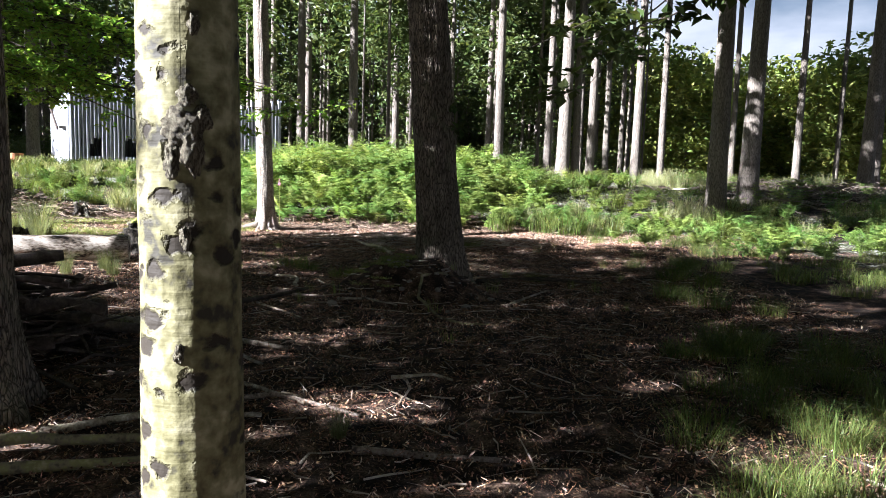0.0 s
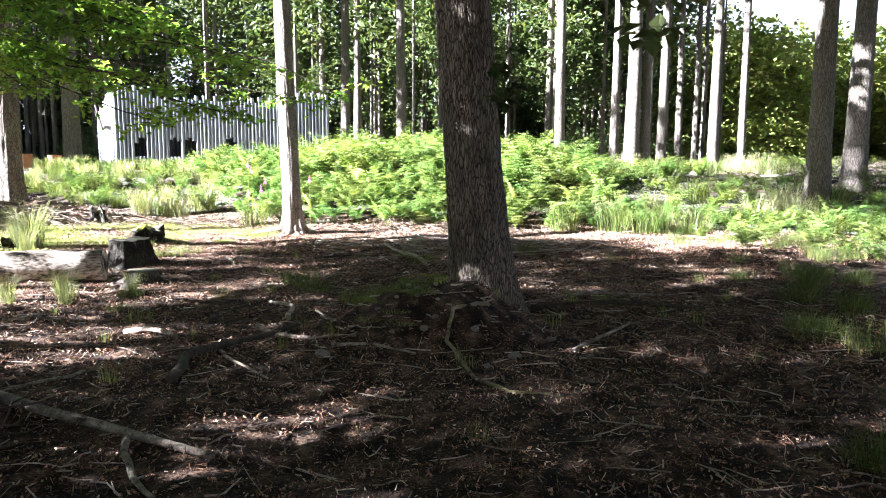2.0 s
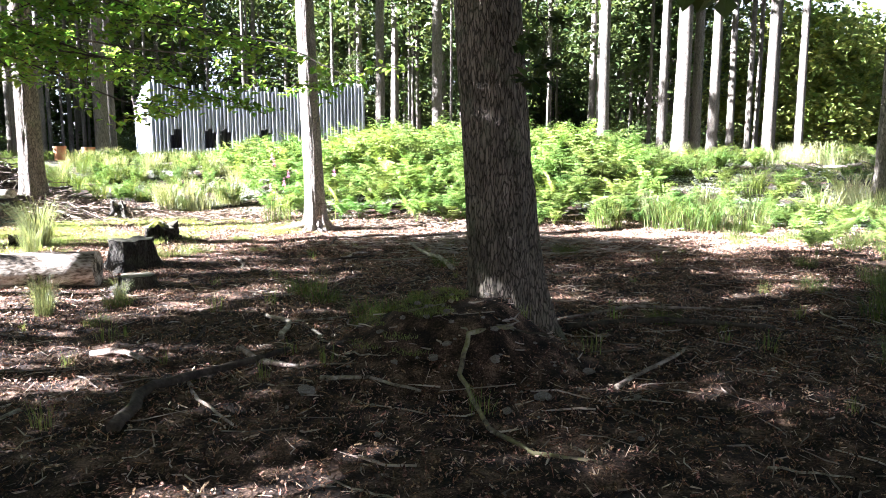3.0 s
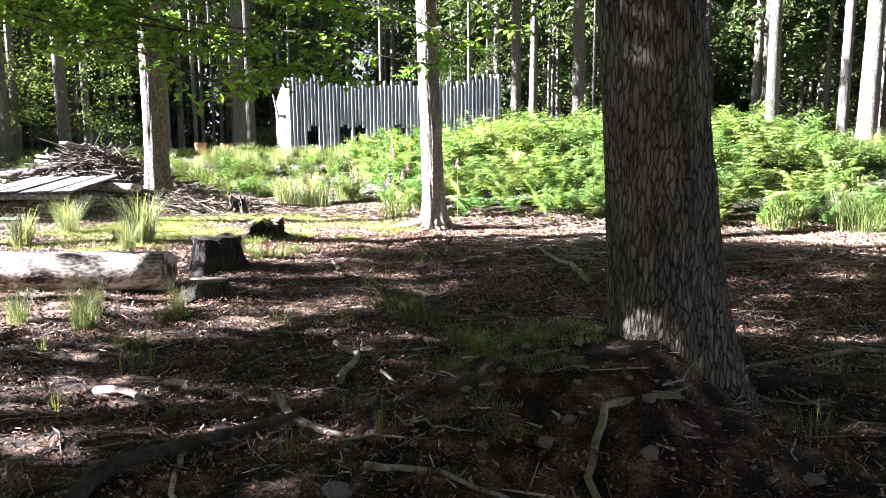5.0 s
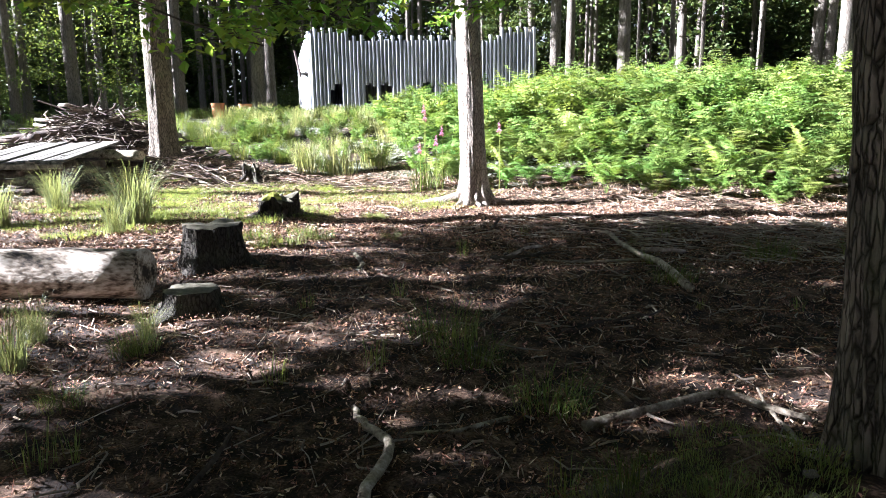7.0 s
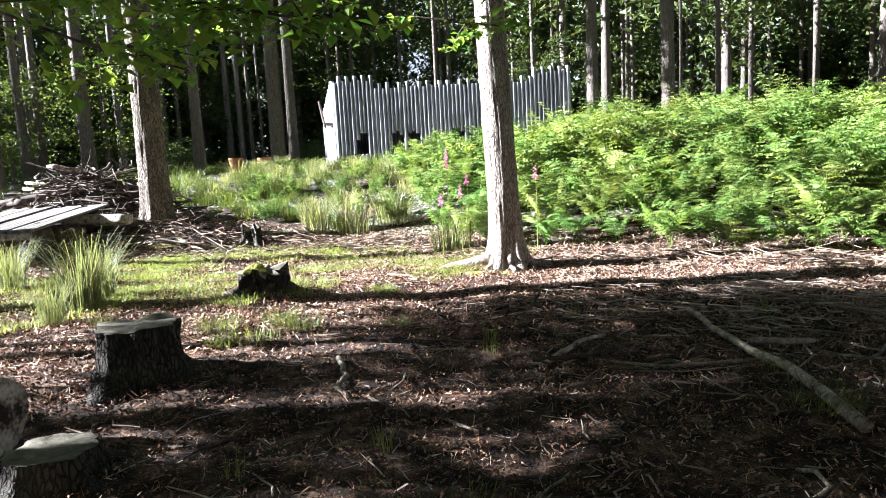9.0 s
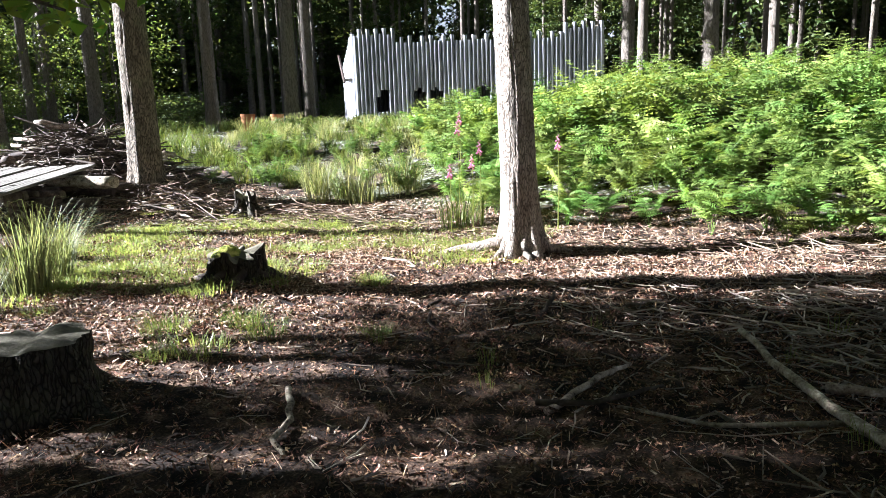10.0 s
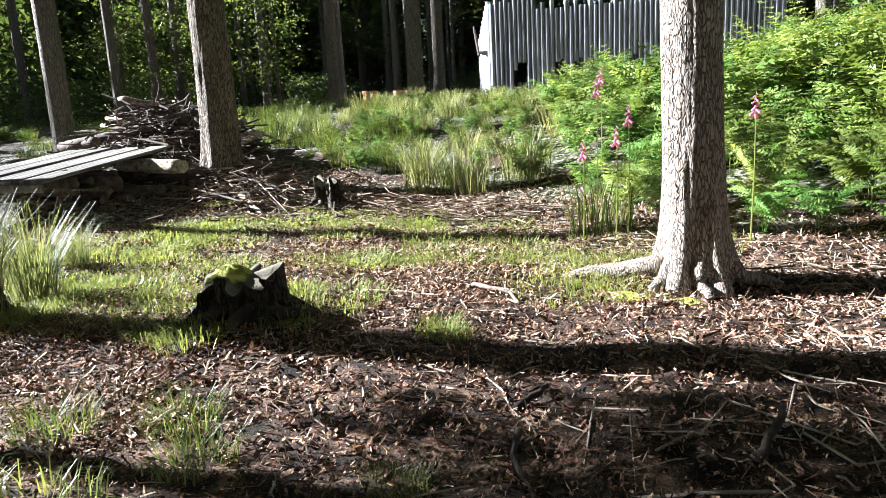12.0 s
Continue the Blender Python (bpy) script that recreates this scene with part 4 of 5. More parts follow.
# low fern and bramble on the shaded right of the clearing
for i in range(90):
    x, y = float(rng.uniform(4.2, 13)), float(rng.uniform(12.5, 22))
    if x < 4.0 + 0.35 * max(0, 16 - y) + 0.4 * math.sin(y * 2):
        continue
    put_fern(x, y, (LOW_FERNS if x < 7.5 else LOW_FAR)[i % 3], float(rng.uniform(0.6, 1.0)), "low green bracken at the clearing edge", "low bracken")
for i in range(40):
    x, y = float(rng.uniform(-2, 9)), float(rng.uniform(18.6, 21.5))
    put_fern(x, y, LOW_FERNS[i % 3], float(rng.uniform(0.5, 0.9)), "low green bracken at the clearing edge", "low bracken")
for i in range(150):
    x, y = float(rng.uniform(2.5, 17)), float(rng.uniform(20, 31))
    ob = new("bracken_fern", LOW_FAR[i % 3])
    s = float(rng.uniform(0.6, 1.2))
    ob.matrix_basis = pose(x, y, gz(x, y), 0, 0, float(rng.uniform(0, 360))) @ Matrix.Diagonal((s, s, s, 1))
    tagged(ob, "low bracken on the bank under far pines", "fern", "bank bracken", "stuff")


def blades(n, spread, height, width, droop, seed, taper=2.2):
    """Blades of a tuft: each of three segments, bending outwards."""
    r = np.random.default_rng(seed)
    a = r.uniform(0, 2 * math.pi, n)
    q = spread * np.sqrt(r.uniform(0, 1, n))
    h = height * r.uniform(0.45, 1.1, n)
    base = np.stack([q * np.cos(a), q * np.sin(a), np.full(n, -0.02)], 1)
    b = a + r.normal(size=n) * 0.7
    out = np.stack([np.cos(b), np.sin(b), np.zeros(n)], 1) * (droop * r.uniform(0.2, 1.2, n) * h)[:, None]
    side = np.stack([-np.sin(b), np.cos(b), np.zeros(n)], 1) * (width * r.uniform(0.6, 1.2, n))[:, None]
    z = np.array([0, 0, 1.0])
    p1 = base + out * 0.18 + z * (h * 0.5)[:, None]
    p2 = base + out * 0.55 + z * (h * 0.85)[:, None]
    p3 = base + out * 1.1 + z * (h * (1.0 - 0.25 * droop))[:, None]
    V = np.stack([base - side, base + side, p1 - side * 0.9, p1 + side * 0.9, p2 - side * 0.55, p2 + side * 0.55, p3], 1).reshape(-1, 3)
    i = np.arange(n) * 7
    F = np.concatenate([np.stack([i, i + 1, i + 3, i + 2], 1), np.stack([i + 2, i + 3, i + 5, i + 4], 1)]).tolist() + np.stack([i + 4, i + 5, i + 6], 1).tolist()
    return V, F


TUFTS = [mesh_of("grass_tuft", *blades(190, 0.20, 0.22, 0.0022, 1.2, i), MEADOW) for i in range(4)]
SUN_TUFTS = [mesh_of("grass_tuft", *blades(120, 0.20, 0.15, 0.0034, 1.1, 70 + i), GRASS) for i in range(3)]
SPARSE = [mesh_of("grass_tuft", *blades(26, 0.10, 0.26, 0.003, 0.5, 10 + i), GRASS) for i in range(3)]
RUSH = [mesh_of("rush_clump", *blades(230, 0.18, 0.95, 0.0042, 0.85, 20 + i), RUSH_LEAF) for i in range(2)]
STRAW = [mesh_of("tall_grass", *blades(150, 0.42, 0.95, 0.0055, 0.85, 30 + i), DRY_GRASS) for i in range(3)]
GREEN_TALL = [mesh_of("tall_grass", *blades(130, 0.40, 0.75, 0.0075, 0.95, 40 + i), MEADOW) for i in range(3)]
TURF = [mesh_of("turf", *blades(330, 0.50, 0.10, 0.0042, 1.0, 50 + i), GRASS) for i in range(4)]


def put(name, me, x, y, s, label, category, group="", kind="", tall=1.0, lift=0.0):
    ob = new(name, me)
    ob.matrix_basis = pose(x, y, gz(x, y) + lift, 0, 0, float(rng.uniform(0, 360))) @ Matrix.Diagonal((s, s, s * tall, 1))
    return tagged(ob, label, category, group, kind)


# low green growth on the mound
for i in range(26):
    a, u = float(rng.uniform(1.6, 4.6)), float(rng.uniform(0.2, 1.0))
    put("turf", TURF[i % 4], -0.42 + 0.8 * u * math.cos(a), 9.06 + 0.68 * u * math.sin(a), float(rng.uniform(0.16, 0.34)), "dark green moss and seedlings on the root mound", "moss", "mound moss", "stuff")
# tufts that stand alone in the mulch
for x, y, s in ((-2.43, 11.2, 1.2), (-2.11, 10.87, 1.0), (-0.7, 8.95, 0.5), (-0.95, 9.15, 0.6), (-0.6, 8.7, 0.4), (-1.2, 9.0, 0.4), (-1.52, 10.46, 1.0), (-4.2, 10.29, 0.8), (-1.1, 13.2, 0.9), (-0.3, 14.6, 1.2), (0.6, 14.9, 1.1), (-3.9, 9.5, 0.6), (-6.0, 13.9, 0.9), (-5.6, 14.3, 0.8), (-5.2, 14.1, 0.9), (-5.5, 13.4, 0.7), (-4.4, 14.4, 0.6), (1.4, 10.4, 0.8), (3.0, 9.0, 1.2), (3.6, 10.8, 1.3)):
    put("grass_tuft", TUFTS[int(rng.integers(0, 4))], x, y, s, "small bright green grass tuft in brown mulch", "grass", "grass tufts", "stuff")
for i in range(46):
    x, y = float(rng.uniform(-5.2, 3.2)), float(rng.uniform(5.5, 16))
    put("grass_tuft", SPARSE[i % 3], x, y, float(rng.uniform(0.4, 0.9)), "sparse thin grass shoots in brown mulch", "grass", "grass shoots", "stuff")
for x, y, s in ((-4.68, 9.8, 0.45), (-5.0, 10.2, 0.4), (-5.3, 9.7, 0.4), (-0.58, 3.95, 0.25), (-4.3, 10.5, 0.3)):
    put("rush_clump", RUSH[0], x, y, s, "thin upright green rushes in mulch", "rushes", "rushes", "stuff")
for x, y, s in ((-8.3, 14.3, 1.05), (-8.8, 14.9, 0.9), (-9.9, 13.5, 0.8), (-8.0, 13.7, 0.6), (-10.6, 15.0, 0.8), (-11.2, 15.4, 0.6), (-9.6, 15.6, 0.5)):
    put("rush_clump", RUSH[1], x, y, s, "grey-green rush clump with bending stems", "rushes", "rushes", "stuff")
# grass in the near right corner
for i in range(80):
    x, y = float(rng.uniform(1.25, 4.2)), float(rng.uniform(2.9, 6.8))
    if x < 1.2 + 0.30 * (y - 3):
        continue
    put("grass_tuft", TUFTS[i % 4], x, y, float(rng.uniform(0.7, 1.25)), "lush green grass tuft at the path edge", "grass", "path edge grass", "stuff")
for i in range(90):
    x, y = float(rng.uniform(3.0, 10)), float(rng.uniform(8, 19))
    if x < 2.6 + 0.12 * (y - 8) + 0.5 * math.sin(y):
        continue
    put("grass_tuft", TUFTS[i % 4], x, y, float(rng.uniform(0.7, 1.3)), "shaded green grass at the clearing edge", "grass", "edge grass", "stuff", tall=1.2)
# sunlit turf by the stumps
for i in range(260):
    x, y = float(rng.uniform(-11.5, -4.6)), float(rng.uniform(13.2, 19.2))
    edge = 14.9 + 0.55 * (x + 7.0)
    if y < edge or noise.noise(Vector((x * 0.95, y * 0.95, 4.0))) < -0.2 or (x > -6.2 and y < 17):
        continue
    ob = put("turf", TURF[i % 4], x, y, float(rng.uniform(0.6, 1.1)), "short sunlit turf with moss and litter", "turf", "turf", "stuff")
for i in range(60):
    x, y = float(rng.uniform(-8.6, -5.3)), float(rng.uniform(12.9, 16.2))
    if y > 15.2 + 0.5 * (x + 7) + 1.0 or noise.noise(Vector((x * 1.3, y * 1.3, 9.0))) < -0.05:
        continue
    put("grass_tuft", SUN_TUFTS[i % 3], x, y, float(rng.uniform(0.5, 1.1)), "bright green grass tuft in sunlit litter", "grass", "sunlit tufts", "stuff")
# rough grass beyond the brushwood pile
for i in range(150):
    x, y = float(rng.uniform(-30, -13.5)), float(rng.uniform(14.5, 24))
    if (x + 14.9) ** 2 / 8.5 + (y - 19.2) ** 2 / 4.5 < 1 or (x > -14.5 and y < 20):
        continue
    put("tall_grass", GREEN_TALL[i % 3], x, y, float(rng.uniform(0.3, 0.6)), "rough grass behind the brushwood pile", "grass", "rough grass", "stuff")
for i in range(70):
    x, y = float(rng.uniform(-19, -11.8)), float(rng.uniform(21.2, 27))
    put("tall_grass", GREEN_TALL[i % 3], x, y, float(rng.uniform(0.25, 0.5)), "rough grass behind the brushwood pile", "grass", "rough grass", "stuff")
# tall grass between pile and bracken
for i in range(120):
    y = float(rng.uniform(20.6, 31))
    x = float(rng.uniform(-12.5 - 0.55 * (y - 19), -7.0 - 0.42 * (y - 19)))
    if x < -11.6 and y < 22:
        continue
    k = (STRAW if i % 3 == 0 else GREEN_TALL)[i % 3]
    put("tall_grass", k, x, y, float(rng.uniform(0.35, 0.7)), "tall yellow-green grass in sun beside the bracken", "grass", "meadow grass", "stuff")
for i in range(110):
    x, y = float(rng.uniform(1.5, 16)), float(rng.uniform(18.5, 31))
    put("tall_grass", (GREEN_TALL if i % 3 else STRAW)[i % 3], x, y, float(rng.uniform(0.5, 1.0)), "tall grass on the bank among low bracken", "grass", "bank grass", "stuff")
for i in range(170):
    x, y = float(rng.uniform(-27, -12)), float(rng.uniform(20.5, 36))
    if sunward(x, y)[1] > 41 or (x > -17.5 and y < 21.5):
        continue
    if i % 3:
        put("tall_grass", GREEN_TALL[i % 3], x, y, float(rng.uniform(0.4, 0.75)), "rough grass and weeds under the far pines", "grass", "rough grass", "stuff")
    else:
        put("bracken_fern", LOW_FAR[i % 2], x, y, float(rng.uniform(0.5, 0.9)), "low weeds and ferns under the far pines", "fern", "rough grass", "stuff")
for i in range(80):
    y = float(rng.uniform(20.4, 29))
    x = float(rng.uniform(-11.5 - 0.5 * (y - 19), -7.0 - 0.42 * (y - 19)))
    put("bracken_fern", LOW_FERNS[i % 3], x, y, float(rng.uniform(0.45, 0.85)), "low bracken among tall meadow grass", "fern", "meadow bracken")
for x, y, s in ((-9.2, 20.2, 0.75), (-8.7, 20.4, 0.85), (-8.4, 20.3, 0.7), (-9.6, 20.8, 0.8), (-8.0, 20.9, 0.85), (-5.9, 19.0, 0.8), (1.6, 18.9, 0.9), (2.6, 18.6, 0.9), (3.6, 18.8, 0.9), (4.6, 19.2, 0.9)):
    put("tall_grass", (STRAW if x < -7 and x > -9.3 else GREEN_TALL)[int(rng.integers(0, 3))], x, y, s, "dense tussock of tall grass", "grass", "tussocks", "stuff")


def foxglove(x, y, h):
    t = thing("foxglove", pose(x, y, gz(x, y)), "pink foxglove spire standing in bracken", "flower", "foxgloves")
    V, F = tube([(0, 0, 0), (0.01, 0, h * 0.5), (0, 0.01, h)], [0.008, 0.006, 0.002], 6)
    part("stem", mesh_of("stem", V, F, GRASS), t)
    V, F = tube([(0, 0, 0), (0.0, 0.018, -0.012), (0, 0.045, -0.035), (0, 0.052, -0.042)], [0.006, 0.013, 0.017, 0.021], 7)
    bell = mesh_of("bell", V, F, PINK, True)
    for i in range(11):
        part("bell", bell, t, m=pose(0, 0, h * 0.86 + 0.016 * i, 0, 0, 137.5 * i) @ Matrix.Diagonal((0.85 - 0.05 * i,) * 3 + (1,)))


for x, y, z in ((-5.92, 18.95, 1.5), (-5.53, 18.8, 1.2), (-5.6, 18.7, 1.0), (-5.88, 18.6, 0.9), (-4.45, 18.8, 1.25), (-6.4, 20.0, 1.5)):
    foxglove(x, y, z)


def bough(name, path, r, leaves, size, spread, mat, label, seed, bare=0.18):
    """A leafy bough: a limb, side twigs, and flat sprays of leaves along them."""
    rr = np.random.default_rng(seed)
    t = thing(name, None, label, "branch")
    pieces = [tube(path, [r * (1 - 0.8 * i / (len(path) - 1)) for i in range(len(path))], 7)]
    spots = []
    for i in range(leaves // 26):
        k = rr.uniform(bare, 1) * (len(path) - 1)
        a = Vector(path[int(k)]).lerp(Vector(path[min(int(k) + 1, len(path) - 1)]), k % 1)
        d = Vector((rr.normal(), rr.normal(), rr.normal() * 0.25 - 0.12)).normalized() * spread * rr.uniform(0.4, 1.2)
        pieces.append(tube([a, a + d * 0.5 + Vector((0, 0, 0.04)), a + d], [r * 0.18, r * 0.12, r * 0.05], 4))
        for _ in range(26):
            f = rr.uniform(0.25, 1.05)
            spots.append(np.array(a + d * f) + rr.normal(size=3) * np.array([0.11, 0.11, 0.045]) * spread)
    V, F = joined(pieces)
    part("limb", mesh_of("limb", V, F, DARK_WOOD), t)
    V, F = leaves_np(np.array(spots), size, 0.75, 0.8)
    part("leaves", mesh_of("leaves", V, F, mat), t)


for k, (x, y, z, n) in enumerate(((-4.0, 16.3, 2.75, 420), (-3.6, 12.3, 2.15, 900), (-4.6, 12.4, 2.0, 900), (-3.4, 12.8, 2.9, 800), (-4.2, 12.7, 3.4, 900), (-5.0, 12.5, 2.6, 1000), (-6.0, 12.6, 3.4, 1000), (-5.6, 12.4, 3.9, 900), (-6.8, 12.5, 2.5, 900), (-7.2, 12.6, 3.1, 1000), (-2.4, 13.0, 2.55, 500))):
    bough("maple_bough", along((-13.6, 12.2, 4.0 + 0.15 * k), (x, y, z), 10, -0.3, 0.6, k), 0.035, n, 0.105, 0.75, MAPLE, "hanging maple bough with sunlit green leaves", 60 + k, 0.5)
# maple out of view, added to hold the boughs and cast a long shadow
tree("maple_tree", -13.6, 12.2, FAR_TRUNKS[2], "unseen maple trunk added to carry boughs and cast a shadow line", [(THIN_CROWNS[0], 15, 0.9)], width=0.4)
for k, (a, b, n) in enumerate((((3.6, 6.6, 4.4), (1.5, 7.6, 2.5), 300), ((3.6, 6.6, 4.2), (0.9, 7.6, 2.85), 300), ((3.2, 7.0, 3.9), (1.3, 6.8, 2.75), 200))):
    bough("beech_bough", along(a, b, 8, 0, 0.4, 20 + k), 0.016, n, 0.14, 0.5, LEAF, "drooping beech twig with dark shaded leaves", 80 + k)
bough("leafy_sprout", along((0.2, 9.2, 2.75), (0.28, 8.85, 1.9), 5, 0, 0.1, 31), 0.008, 110, 0.10, 0.25, LEAF, "leafy sprout hanging on the pine trunk", 90)

# ---- litter and sticks ----
def litter(name, n, x0, x1, y0, y1, length, width, label, mat=LITTER):
    x, y = rng.uniform(x0, x1, n), rng.uniform(y0, y1, n)
    keep = (mound_r(x, y) > 0.9) | (rng.uniform(0, 1, n) < 0.12)
    x, y = x[keep], y[keep]
    n = len(x)
    z = ground_z(x, y) + rng.uniform(0.0, 0.034, n)
    a = rng.uniform(0, 2 * math.pi, n)
    L = length * rng.gamma(2.2, 0.42, n)
    W = width * rng.uniform(0.5, 1.5, n)
    p = np.stack([x, y, z], 1)
    tilt = rng.normal(size=n) * 0.5
    d = np.stack([np.cos(a) * np.cos(tilt), np.sin(a) * np.cos(tilt), np.sin(tilt)], 1) * L[:, None]
    roll = rng.normal(size=n) * 0.8
    w = np.stack([-np.sin(a) * np.cos(roll), np.cos(a) * np.cos(roll), np.sin(roll)], 1) * W[:, None]
    skew = rng.uniform(0.3, 1.25, (4, n, 1))
    V = np.stack([p - d * skew[0] - w * 0.9, p + d * skew[1] - w * skew[2], p + d + w * 0.8, p - d * skew[3] + w], 1).reshape(-1, 3)
    i = np.arange(n) * 4
    F = np.stack([i, i + 1, i + 2, i + 3], 1).tolist()
    tagged(new(name, mesh_of(name, V, F, mat)), label, "litter", kind="stuff")


litter("leaf_litter", 190000, -8.0, 4.5, 2.6, 18.2, 0.012, 0.0065, "brown leaf and bark litter over the soil")
litter("pine_needles", 110000, -8.5, 5.0, 2.4, 19.2, 0.023, 0.0017, "rusty pine needles and fibres over the soil", NEEDLE)
litter("wood_chips", 46000, -8.5, 5.0, 2.4, 18.8, 0.022, 0.0042, "pale wood chips and needles over the soil", CHIP)
litter("leaf_litter", 36000, -12.5, 8.0, 14, 20.0, 0.020, 0.010, "brown leaf and bark litter over the soil")
litter("leaf_litter", 30000, -13.0, -5.5, 11.5, 20.4, 0.018, 0.0085, "brown leaf and bark litter over the soil")
litter("wood_chips", 26000, -13.0, -5.5, 11.5, 20.6, 0.030, 0.0052, "pale wood chips and needles over the soil", CHIP)
litter("dead_bracken_litter", 22000, -9.0, 6.0, 16.6, 20.0, 0.036, 0.0042, "pale straw of dead bracken at the thicket foot", CHIP)

STICKS = []
for i in range(12):
    n = 7
    bend = 0.12 + 0.1 * (i % 3)
    pts = [Vector((k / n - 0.5, bend * noise.noise(Vector((k * 0.6, i * 3.3, 0))), 0.35 * bend * noise.noise(Vector((k * 0.7, i * 3.3, 7))))) for k in range(n + 1)]
    pieces = [tube(pts, [0.022 - 0.0018 * k for k in range(n + 1)], 6, 0.25, i)]
    if i % 2:
        j = 3 + i % 3
        pieces.append(tube([pts[j], pts[j] + Vector((0.10, 0.09, 0.015)), pts[j] + Vector((0.22, 0.13, 0.0))], [0.012, 0.009, 0.005], 5))
    V, F = joined(pieces)
    STICKS.append([mesh_of("stick", V, F, mm, True) for mm in (DEAD_WOOD, DARK_WOOD)])


def stick(x, y, L, turn, k, dark=0, thick=1.0, lift=0.012, label="", group="fallen sticks"):
    ob = new("fallen_stick", STICKS[k % 12][dark])
    ob.matrix_basis = pose(x, y, gz(x, y) + lift, float(rng.uniform(-20, 20)), float(rng.uniform(-3, 3)), turn) @ Matrix.Diagonal((L, L * 0.75 * thick, L * 0.75 * thick, 1))
    tagged(ob, label or ("dark damp stick on mulch" if dark else "dry grey fallen stick on mulch"), "stick", group)


for i in range(170):
    x, y = float(rng.uniform(-7.0, 4.0)), float(rng.uniform(3.0, 17.5))
    stick(x, y, float(rng.gamma(2.0, 0.17)) + 0.12, float(rng.uniform(0, 360)), i, int(rng.random() < 0.35))
twigs = []
for i in range(2200):
    x, y = float(rng.uniform(-7.5, 4.5)), float(rng.uniform(3.0, 18.2))
    a, L = float(rng.uniform(0, 6.28)), float(rng.gamma(1.6, 0.05)) + 0.03
    c = Vector((x, y, gz(x, y) + 0.012))
    v = Vector((math.cos(a), math.sin(a), float(rng.normal()) * 0.06)) * L
    w = Vector((-math.sin(a), math.cos(a), 0)) * float(rng.normal()) * 0.25 * L
    k = float(rng.uniform(0.6, 1.5))
    twigs.append(tube([c - v, c - v * 0.4 + w, c + v * 0.3 + w * 0.4, c + v], [0.005 * k, 0.0048 * k, 0.004 * k, 0.0022 * k], 4, cap=False))
tagged(new("twigs", mesh_of("twigs", *joined(twigs), TWIG)), "thin pale twigs scattered over the mulch", "twigs", kind="stuff")
# a drift of sticks by the pale tree, and under the thicket
for i in range(80):
    stick(float(rng.normal(-0.7, 1.2)), float(rng.normal(15.6, 0.8)), float(rng.uniform(0.4, 1.1)), float(rng.normal(20, 50)), i, int(i % 5 == 0), 0.7)
for i in range(40):
    stick(float(rng.normal(-9.5, 1.4)), float(rng.normal(18.7, 0.6)), float(rng.uniform(0.3, 0.9)), float(rng.uniform(0, 360)), i, int(i % 4 == 0))


def twig_heap(name, n, cx, cy, sx, sy, high, length, radius, mat, label):
    """Loose thin twigs, crossed over one another, lower towards the edge."""
    out = []
    for i in range(n):
        u, w = float(rng.normal()), float(rng.normal())
        x, y = cx + sx * u, cy + sy * w
        z = gz(x, y) + 0.012 + high * float(rng.uniform(0, 1)) * math.exp(-0.5 * (u * u + w * w))
        a, L = float(rng.uniform(0, 6.28)), length * (0.35 + float(rng.gamma(2.0, 0.35)))
        v = Vector((math.cos(a), math.sin(a), float(rng.normal()) * min(0.25, high))) * L * 0.5
        k = Vector((-math.sin(a), math.cos(a), 0)) * float(rng.normal()) * 0.2 * L
        c, r = Vector((x, y, z)), radius * float(rng.uniform(0.5, 1.5))
        out.append(tube([c - v, c - v * 0.35 + k, c + v * 0.4 - k * 0.4, c + v], [r, r * 0.9, r * 0.75, r * 0.35], 4, cap=False))
    tagged(new(name, mesh_of(name, *joined(out), mat)), label, "twigs", kind="stuff")


twig_heap("dead_twigs", 700, -8.7, 19.3, 1.5, 0.5, 0.12, 0.34, 0.0055, BRASH, "pale dead twigs and bracken straw at the meadow edge")
twig_heap("dead_twigs", 520, -11.2, 18.9, 0.9, 0.5, 0.40, 0.5, 0.008, BRASH, "tangle of grey dead twigs beside the brushwood pile")
twig_heap("dead_twigs", 560, -0.6, 15.9, 1.6, 0.85, 0.10, 0.45, 0.006, TWIG, "drift of bleached dead twigs before the bracken")
twig_heap("dead_twigs", 420, -2.0, 18.3, 2.6, 0.3, 0.12, 0.40, 0.005, BRASH, "dead bracken stalks under the thicket edge")
twig_heap("pile_twigs", 700, -14.9, 19.4, 1.3, 0.7, 0.85, 0.8, 0.014, DARK_WOOD, "dark fine brushwood of the large pile")
twig_heap("heap_twigs", 320, -3.7, 5.5, 0.5, 0.4, 0.8, 0.7, 0.012, DARK_WOOD, "dark fine twigs in the shaded heap")


def fallen(points, r, label, mat=DEAD_WOOD):
    r *= 0.75
    pts = [Vector((x, y, gz(x, y) + r * 0.7 + z)) for x, y, z in points]
    fine = []
    for a, b in zip(pts, pts[1:]):
        fine += [a.lerp(b, k / 4) + Vector((noise.noise(a * 3 + Vector((k, 0, 0))), noise.noise(a * 3 + Vector((0, k, 0))), 0)) * r * 1.1 for k in range(4)]
    fine.append(pts[-1])
    log_thing("fallen_branch", fine, [r * (1 - 0.5 * i / len(fine)) for i in range(len(fine))], label, "branch", mat, 10, 0.2, len(fine))


